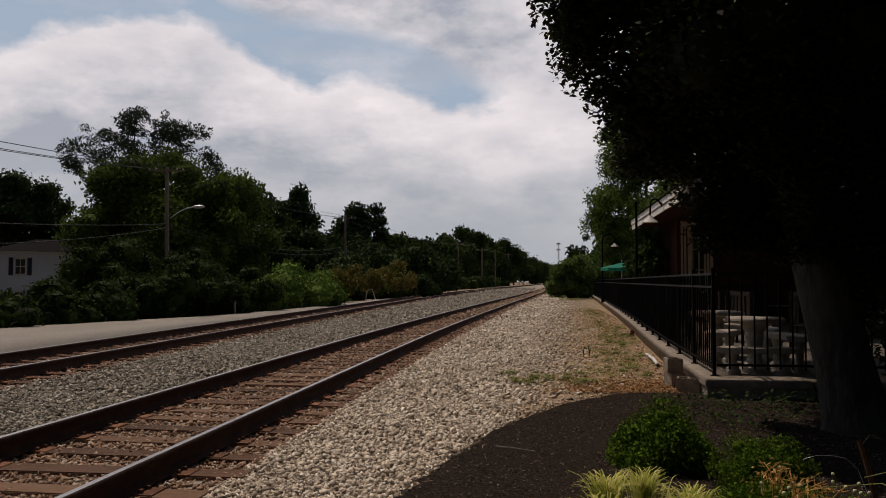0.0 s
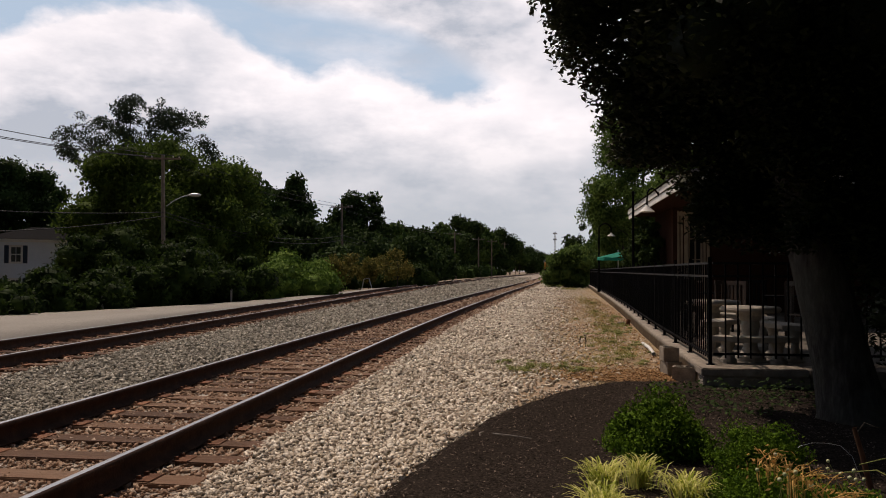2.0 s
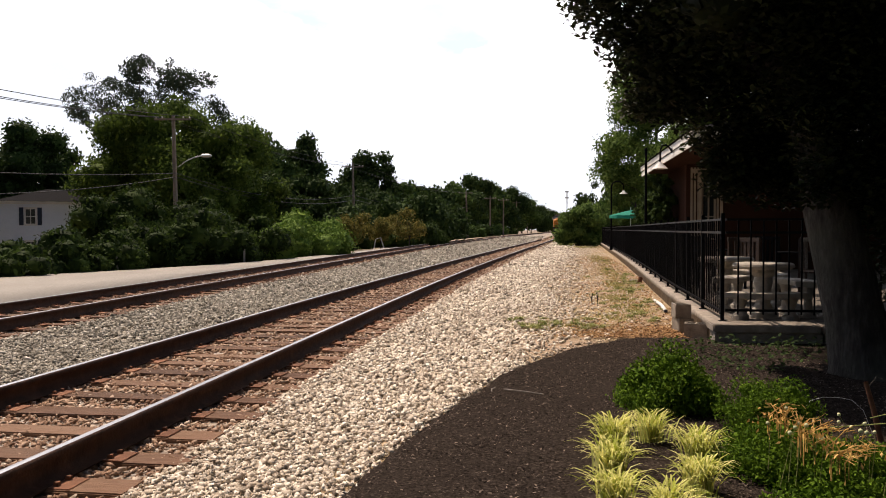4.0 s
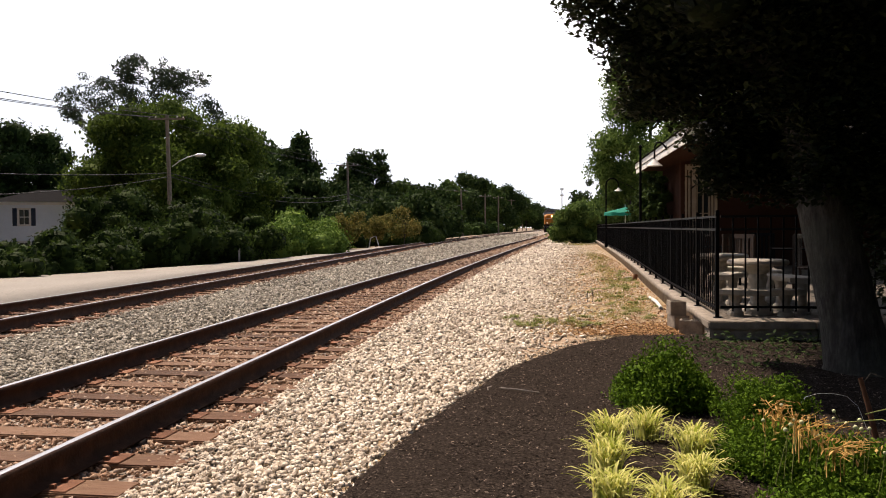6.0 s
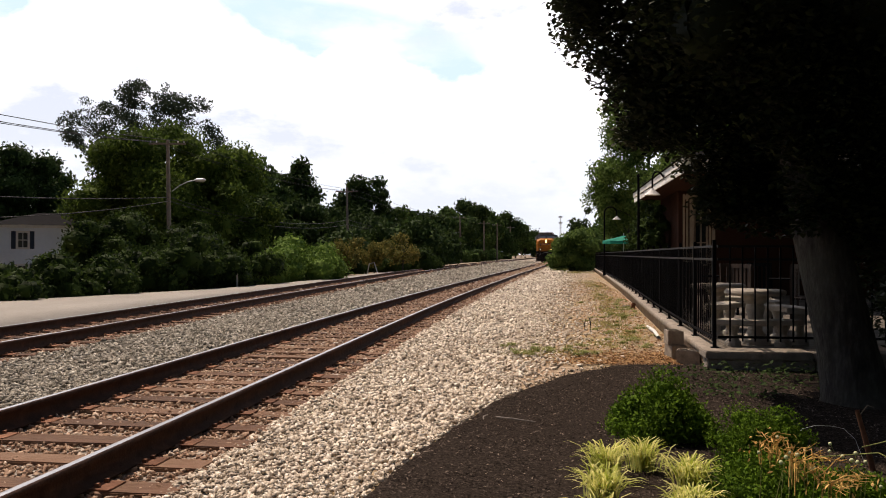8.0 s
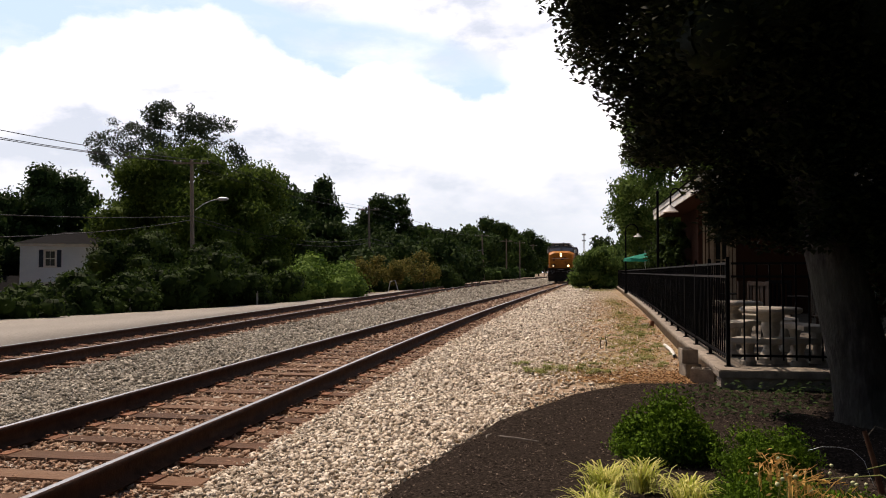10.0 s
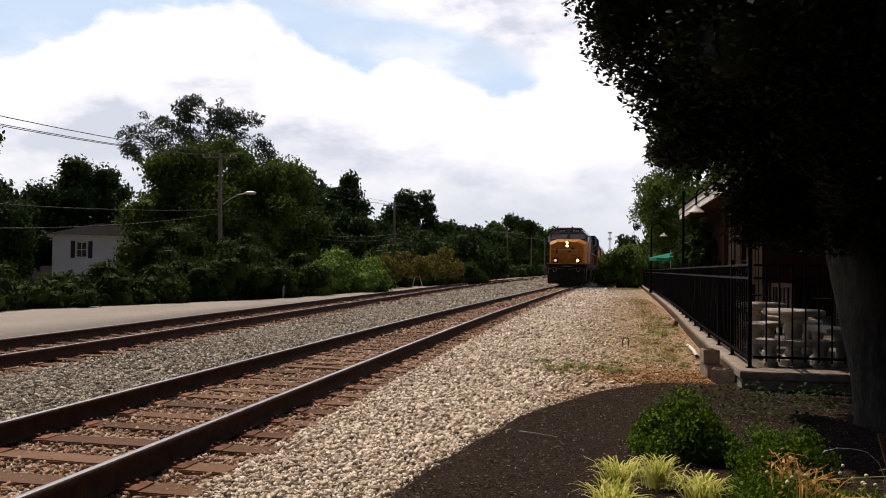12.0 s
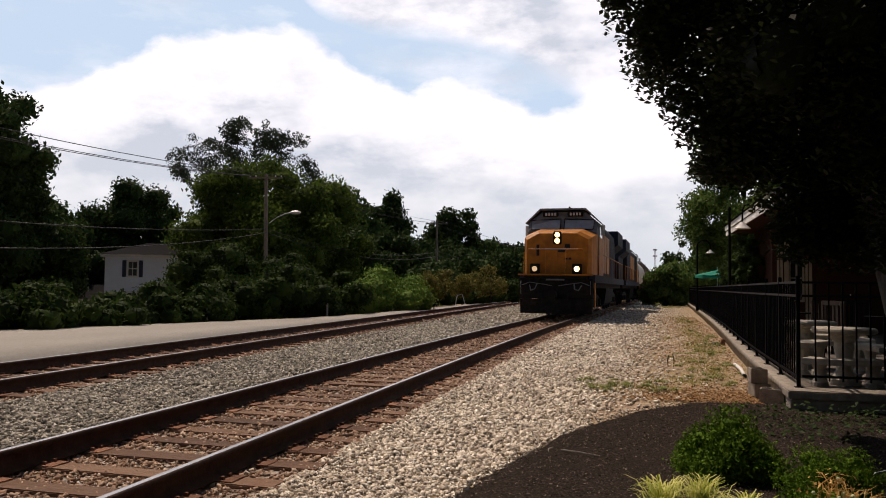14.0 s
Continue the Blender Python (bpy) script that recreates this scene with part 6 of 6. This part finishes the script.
def wheelset(parent, y, r=0.52):
    for s in (-1, 1):
        bm = lathe([(0.06, -0.06), (r + 0.03, -0.06), (r + 0.03, -0.03), (r, -0.025), (r - 0.01, 0.07), (r - 0.08, 0.075), (r - 0.12, 0.03), (0.16, 0.03), (0.13, 0.09), (0.02, 0.09)], 24)
        bmesh.ops.transform(bm, matrix=pose(0, 0, 0, 0, 90 * s, 0), verts=bm.verts)
        for k in range(6):
            a = k * math.pi / 3
            box(bm, s * 0.075, s * 0.085, 0.27 * math.cos(a) - 0.03, 0.27 * math.cos(a) + 0.03, 0.27 * math.sin(a) - 0.03, 0.27 * math.sin(a) + 0.03)
        w = part("wheel", bm, M_BLACK, parent, smooth=False)
        w.location = (s * 0.755, y, r)
    part("axle", rod((-0.75, y, r), (0.75, y, r), 0.08), M_BLACK, parent)


def bogie(parent, y, axles, gap):
    for s in (-1, 1):
        e = (axles - 1) / 2 * gap
        bm = prism([(y - e - 0.45, 0.45), (y - e - 0.3, 0.35), (y + e + 0.3, 0.35), (y + e + 0.45, 0.45), (y + e + 0.4, 0.75), (y + e * 0.5, 0.95), (y - e * 0.5, 0.95), (y - e - 0.4, 0.75)], "x", s * 0.98, s * 1.13)
        part("truck_frame", bm, M_BLACK, parent)
        for i in range(axles):
            yy = y + (i - (axles - 1) / 2) * gap
            part("axle_box", boxed(s * 1.10, s * 1.22, yy - 0.15, yy + 0.15, 0.38, 0.70, 0.02), M_BLACK, parent)
    for i in range(axles):
        wheelset(parent, y + (i - (axles - 1) / 2) * gap)


def locomotive(lit, label):
    t = thing("locomotive", label, "locomotive", None, "locomotives of the train")
    # pilot with a ploughshare
    plow = loft([[(-1.45, 0.62, 0.16), (0, 0.12, 0.16), (1.45, 0.62, 0.16), (1.45, 0.80, 0.16), (-1.45, 0.80, 0.16)],
                 [(-1.45, 0.52, 0.75), (0, 0.30, 0.75), (1.45, 0.52, 0.75), (1.45, 0.80, 0.75), (-1.45, 0.80, 0.75)]])
    part("snow_plough", plow, M_BLACK, t)
    part("pilot", boxed(-1.48, 1.48, 0.50, 0.85, 0.76, 1.58, 0.02), M_BLACK, t)
    part("anticlimber", boxed(-1.25, 1.25, 0.36, 0.90, 1.585, 1.74, 0.02), M_BLACK, t)
    part("deck_edge", boxed(-1.50, 1.50, 0.30, 0.36, 1.70, 1.76, 0.008), M_GOLD, t, "gold painted front deck edge")
    bm = rod((-0.0, -0.35, 0.90), (0, 0.5, 0.90), 0.11)
    box(bm, -0.17, 0.17, -0.55, -0.2, 0.74, 1.06, 0.04)
    part("coupler", bm, M_BLACK, t)
    for s in (-1, 1):
        np_part("air_hose", *tube_np([(s * 0.5, 0.48, 1.15), (s * 0.52, 0.25, 0.95), (s * 0.5, 0.12, 0.6), (s * 0.42, 0.1, 0.45)], [0.03] * 4, 7), M_BLACK, t)
        np_part("air_hose", *tube_np([(s * 0.75, 0.48, 1.35), (s * 0.8, 0.25, 1.15), (s * 0.95, 0.2, 1.1), (s * 1.05, 0.46, 1.3)], [0.025] * 4, 7), M_CABGREY, t)
        for k in range(4):
            part("step", boxed(s * 1.15, s * 1.52, 0.95, 1.35, 0.45 + k * 0.33, 0.49 + k * 0.33, 0.005), M_BLACK, t)
        part("step_side", boxed(s * 1.50, s * 1.53, 0.93, 1.40, 0.40, 1.70), M_GOLD, t)
        # front hand rails
        np_part("handrail", *tube_np([(s * 1.28, 0.42, 1.74), (s * 1.28, 0.42, 2.62), (s * 1.05, 0.42, 2.78), (s * 0.42, 0.42, 2.78), (s * 0.40, 0.42, 1.74)], [0.013] * 5, 7), M_GOLD, t)
        # ditch lamps
        part("lamp_box", boxed(s * 0.85 - 0.19, s * 0.85 + 0.19, 0.515, 0.70, 1.76, 2.18, 0.02), M_BLACK, t)
        dl = part("ditch_lamp", lathe([(0.13, 0), (0.14, 0.10), (0.10, 0.16)], 16), M_BLACK, t)
        dl.matrix_basis = pose(s * 0.85, 0.50, 1.97, -90, 0, 0) @ pose(0, 0, -0.02)
        ln = part("lens", lathe([(0.11, -0.012), (0.11, -0.004), (0.02, -0.002)], 16), (M_LIT if s > 0 else M_DIM) if lit else M_UNLIT, dl, "lit ditch lamp" if lit else "")
        np_part("cut_lever", *tube_np([(s * 0.12, 0.46, 1.28), (s * 0.45, 0.40, 1.34), (s * 1.05, 0.44, 1.42), (s * 1.36, 0.46, 1.30)], [0.014] * 4, 6), M_CABGREY, t)
        np_part("grab_iron", *tube_np([(s * 1.40, 0.49, 0.95), (s * 1.40, 0.43, 0.97), (s * 1.40, 0.43, 1.45), (s * 1.40, 0.49, 1.47)], [0.014] * 4, 6), M_CABGREY, t)
    part("tread_plate", boxed(-0.36, 0.36, 0.30, 0.48, 1.50, 1.56, 0.008), M_CABGREY, t)
    # nose: wide, chamfered, sloping up to the windscreen
    def ring(y, w, ch, z0, z1, c):
        return [(-w, y, z0), (w, y, z0), (w, y, z1 - ch), (w - c, y, z1), (-w + c, y, z1), (-w, y, z1 - ch)]
    nose = loft([ring(1.00, 1.26, 0.26, 1.745, 3.44, 0.5), ring(1.16, 1.38, 0.24, 1.745, 3.52, 0.5), ring(2.55, 1.49, 0.24, 1.745, 3.74, 0.55)])
    part("nose", nose, M_GOLD, t, "gold painted wide nose")
    part("nose_door", boxed(-0.62, -0.02, 0.965, 0.996, 1.80, 3.05, 0.01), M_GOLD, t)
    for x0, x1, z0, z1 in ((-0.86, -0.74, 2.52, 2.98), (-0.46, -0.12, 2.66, 2.76), (-0.40, -0.05, 2.86, 3.0), (0.02, 0.34, 2.66, 2.76), (0.30, 0.52, 2.84, 3.0), (0.30, 0.42, 2.36, 2.44), (0.46, 0.58, 2.36, 2.44)):
        part("lettering_bar", boxed(x0, x1, 0.975, 0.992, z0, z1), M_BAR, t)
    part("grab_bar", rod((-1.05, 0.93, 2.80), (0.85, 0.93, 2.80), 0.022, n=8), M_UNLIT, t)
    for x in (-1.0, -0.3, 0.8):
        part("bracket", boxed(x - 0.02, x + 0.02, 0.93, 0.998, 2.78, 2.82), M_BLACK, t)
    hl = part("headlight_housing", boxed(-0.17, 0.17, 0.93, 1.02, 2.98, 3.52, 0.03), M_BLACK, t)
    for s in (-1, 1):
        bm = lathe([(0.105, 0), (0.105, 0.012), (0.02, 0.016)], 16)
        bmesh.ops.transform(bm, matrix=pose(0, 0.928, 3.25 + s * 0.125, 90, 0, 0), verts=bm.verts)
        part("lens", bm, M_LIT if lit else M_UNLIT, hl, "lit headlight" if lit else "")
    # cab
    def cabring(y, zb, w=1.50):
        return [(-w, y, zb), (w, y, zb), (w, y, 4.02), (0.92, y, 4.52), (-0.92, y, 4.52), (-w, y, 4.02)]
    cab = loft([[(-1.46, 2.40, 3.60), (1.46, 2.40, 3.60), (1.50, 2.72, 4.02), (0.92, 2.80, 4.50), (-0.92, 2.80, 4.50), (-1.50, 2.72, 4.02)], cabring(3.1, 1.75), cabring(5.2, 1.75)])
    part("cab", cab, M_CABGREY, t, "grey-blue painted cab")
    for s in (-1, 1):
        part("cab_side_panel", boxed(min(s * 1.503, s * 1.53), max(s * 1.503, s * 1.53), 2.9, 5.15, 1.78, 3.42, 0.008), M_GOLD, t, "gold painted lower cab side")
    part("cab_roof", prism([(-1.62, 3.98), (-0.96, 4.56), (0.96, 4.56), (1.62, 3.98), (1.60, 4.04), (0.98, 4.64), (-0.98, 4.64), (-1.60, 4.04)], "y", 2.62, 5.3), M_CABGREY, t)
    for s in (-1, 1):
        # slanting windscreen halves, set on the cab front
        bm = bmesh.new()
        v = [bm.verts.new(p) for p in ((s * 0.10, 2.405, 3.72), (s * 1.30, 2.405, 3.72), (s * 1.34, 2.66, 4.10), (s * 0.10, 2.69, 4.16), (s * 0.10, 2.42, 3.72), (s * 1.30, 2.42, 3.72), (s * 1.34, 2.68, 4.10), (s * 0.10, 2.71, 4.16))]
        for q in ((0, 1, 2, 3), (4, 5, 6, 7), (0, 1, 5, 4), (1, 2, 6, 5), (2, 3, 7, 6), (3, 0, 4, 7)):
            bm.faces.new([v[i] for i in q])
        w = part("windscreen", bm, M_CABGLASS_SKY, t, "windscreen half with sky reflection put into its grey")
        np_part("gasket", *tube_np([(s * 0.08, 2.39, 3.70), (s * 1.32, 2.39, 3.70), (s * 1.36, 2.65, 4.12), (s * 0.08, 2.68, 4.18), (s * 0.08, 2.39, 3.70)], [0.022] * 5, 6), M_BLACK, w)
        nb = part("number_board", boxed(s * 0.20, s * 0.86, 2.60, 2.80, 4.28, 4.48, 0.015), M_BLACK, t)
        for k in range(4):
            x = s * 0.53 - 0.22 + k * 0.13
            part("numeral_bar", boxed(x, x + 0.08, 2.588, 2.598, 4.32, 4.44), M_UNLIT, nb)
        part("side_window", boxed(s * 1.502, s * 1.515, 3.5, 4.7, 3.35, 3.95, 0.004), M_CABGLASS_SKY, t)
        part("mirror", boxed(s * 1.56, s * 1.74, 3.30, 3.36, 3.5, 3.95, 0.01), M_UNLIT, t)
        # walkway rails
        np_part("handrail", *tube_np([(s * 1.48, 5.5, 2.75), (s * 1.48, 12, 2.75), (s * 1.48, 21.3, 2.75)], [0.02] * 3, 6), M_GOLD, t)
        for k in range(9):
            part("stanchion", rod((s * 1.48, 5.6 + k * 1.95, 1.75), (s * 1.48, 5.6 + k * 1.95, 2.75), 0.018, n=6), M_GOLD, t)
        part("sill", boxed(s * 1.30, s * 1.54, 0.9, 21.6, 1.42, 1.745, 0.01), M_NAVY, t)
    part("frame", boxed(-1.3, 1.3, 0.86, 21.6, 1.2, 1.74), M_BLACK, t)
    part("hood", loft([[(-1.28, y, 1.75), (1.28, y, 1.75), (1.28, y, 4.15), (0.95, y, 4.52), (-0.95, y, 4.52), (-1.28, y, 4.15)] for y in (5.31, 16.2)]), M_NAVY, t, "dark blue long hood")
    for k in range(10):
        for s in (-1, 1):
            part("hood_door", boxed(s * 1.282, s * 1.31, 5.6 + k * 1.05, 6.55 + k * 1.05, 1.95, 3.85, 0.01), M_GOLD if k < 6 else M_NAVY, t)
    part("radiator", loft([[(-1.0, y, 1.75), (1.0, y, 1.75), (1.0, y, 3.4), (1.5, y, 3.8), (1.5, y, 4.6), (-1.5, y, 4.6), (-1.5, y, 3.8), (-1.0, y, 3.4)] for y in (16.21, 21.0)]), M_NAVY, t)
    part("exhaust", boxed(-0.5, 0.5, 9, 10.4, 4.53, 4.68, 0.03), M_BLACK, t)
    for y in (3.4, 3.9, 4.5):
        part("horn", rod((0.2, y, 4.645), (0.2, y, 4.78), 0.06, 0.03), M_BLACK, t)
    part("fuel_tank", loft([[(-1.3, y, 0.45), (-1.1, y, 0.3), (1.1, y, 0.3), (1.3, y, 0.45), (1.4, y, 1.19), (-1.4, y, 1.19)] for y in (8.6, 13.6)]), M_BLACK, t)
    bogie(t, 5.4, 3, 1.85)
    bogie(t, 17.0, 3, 1.85)
    return t


def tank_car():
    t = thing("tank_car", "pale grey weathered railway tank car", "railway car", None, "freight cars of the train")
    prof = [(0.02, 0), (0.8, 0.06), (1.25, 0.25), (1.46, 0.55), (1.5, 0.9), (1.5, 15.1), (1.46, 15.45), (1.25, 15.75), (0.8, 15.94), (0.02, 16.0)]
    bm = lathe(prof, 28)
    bmesh.ops.transform(bm, matrix=pose(0, 0.6, 2.75, -90, 0, 0), verts=bm.verts)
    part("tank", bm, M_TANK, t, smooth=True)
    part("sill", boxed(-0.3, 0.3, 0.2, 17.0, 0.95, 1.3), M_BLACK, t)
    bm = lathe([(0.45, 0), (0.45, 0.5), (0.2, 0.6)], 16)
    bmesh.ops.translate(bm, verts=bm.verts, vec=(0, 8.6, 4.1))
    part("dome", bm, M_TANK, t)
    for s in (-1, 1):
        np_part("top_rail", *tube_np([(s * 0.9, 7.2, 4.0), (s * 0.9, 7.2, 4.85), (s * 0.9, 10.0, 4.85), (s * 0.9, 10.0, 4.0)], [0.025] * 4, 6), M_BLACK, t)
        for y in (0.9, 16.3):
            part("ladder", boxed(s * 1.3, s * 1.36, y - 0.2, y + 0.2, 1.0, 3.0), M_BLACK, t)
    part("end_platform", boxed(-1.4, 1.4, 0.1, 0.9, 1.25, 1.32), M_BLACK, t)
    bogie(t, 2.4, 2, 1.75)
    bogie(t, 14.8, 2, 1.75)
    return t


def hopper_car():
    t = thing("hopper_car", "rusty grey covered hopper freight car", "railway car", None, "freight cars of the train")
    part("body", loft([[(-1.5, y, z0), (1.5, y, z0), (1.55, y, 3.9), (0.9, y, 4.5), (-0.9, y, 4.5), (-1.55, y, 3.9)] for y, z0 in ((0.6, 2.6), (3.0, 1.2), (14.0, 1.2), (16.4, 2.6))]), M_HOPPER, t)
    for k in range(11):
        for s in (-1, 1):
            part("rib", boxed(s * 1.53, s * 1.62, 2.2 + k * 1.25, 2.3 + k * 1.25, 1.4, 3.85), M_HOPPER, t)
    part("sill", boxed(-0.3, 0.3, 0.2, 16.8, 0.95, 1.19), M_BLACK, t)
    part("roof_walk", boxed(-0.35, 0.35, 0.6, 16.4, 4.51, 4.6), M_GALV, t)
    bogie(t, 2.2, 2, 1.75)
    bogie(t, 14.8, 2, 1.75)
    return t


lead = locomotive(True, "gold and dark blue freight locomotive with lit headlights leading the train")
second = locomotive(False, "gold and dark blue freight locomotive coupled hood first behind the leader")
cars = [tank_car(), hopper_car()]
cars += [copy_thing(cars[0], pose(0, 0, 0)), copy_thing(cars[1], pose(0, 0, 0)), copy_thing(cars[0], pose(0, 0, 0)), copy_thing(cars[1], pose(0, 0, 0))]


def on_track(y_front, length):
    a, b = y_front + 0.22 * length, y_front + 0.78 * length
    xa, xb = near_x(a), near_x(b)
    turn = -math.atan2(xb - xa, b - a)
    return pose(xa - (xb - xa) / (b - a) * 0.22 * length, y_front, RAIL_TOP, 0, 0, math.degrees(turn))


TRAIN_END, TRAIN_SPEED = 30.5, 14.55


def motions():
    """The train comes on at an even speed."""
    times = [0, 1, 2, 3, 4, 5, 6, 7, 8, 9, 10, 11, 12, 13, 14]
    back = 0.0
    for ob, length in [(lead, 22.0), (second, 22.0)] + [(c, 17.0) for c in cars]:
        # the second locomotive runs hood first
        about = pose(0, length, 0, 0, 0, 180) if ob is second else pose(0, 0, 0)
        walk(ob, [(s, on_track(TRAIN_END + TRAIN_SPEED * (14 - s) + back, length) @ about) for s in times])
        back += length + 0.9
    # the leader's wheels roll
    per = TRAIN_SPEED / 0.52 / FPS
    for w in [o for o in lead.children if o.name.startswith("wheel")]:
        x, y, z = w.location
        walk(w, [(k / FPS, pose(x, y, z, math.degrees(per * k), 0, 0)) for k in range(14 * FPS + 1)])


# ---- pieces of the two tracks ----
build_track("near_track", near_x, "nearer railway track with rusty rails on wooden ties", 2.0, 66, 200, 21)
build_track("far_track", far_x, "far railway track with rusty rails on wooden ties", 6.0, 60, 160, 22)
motions()
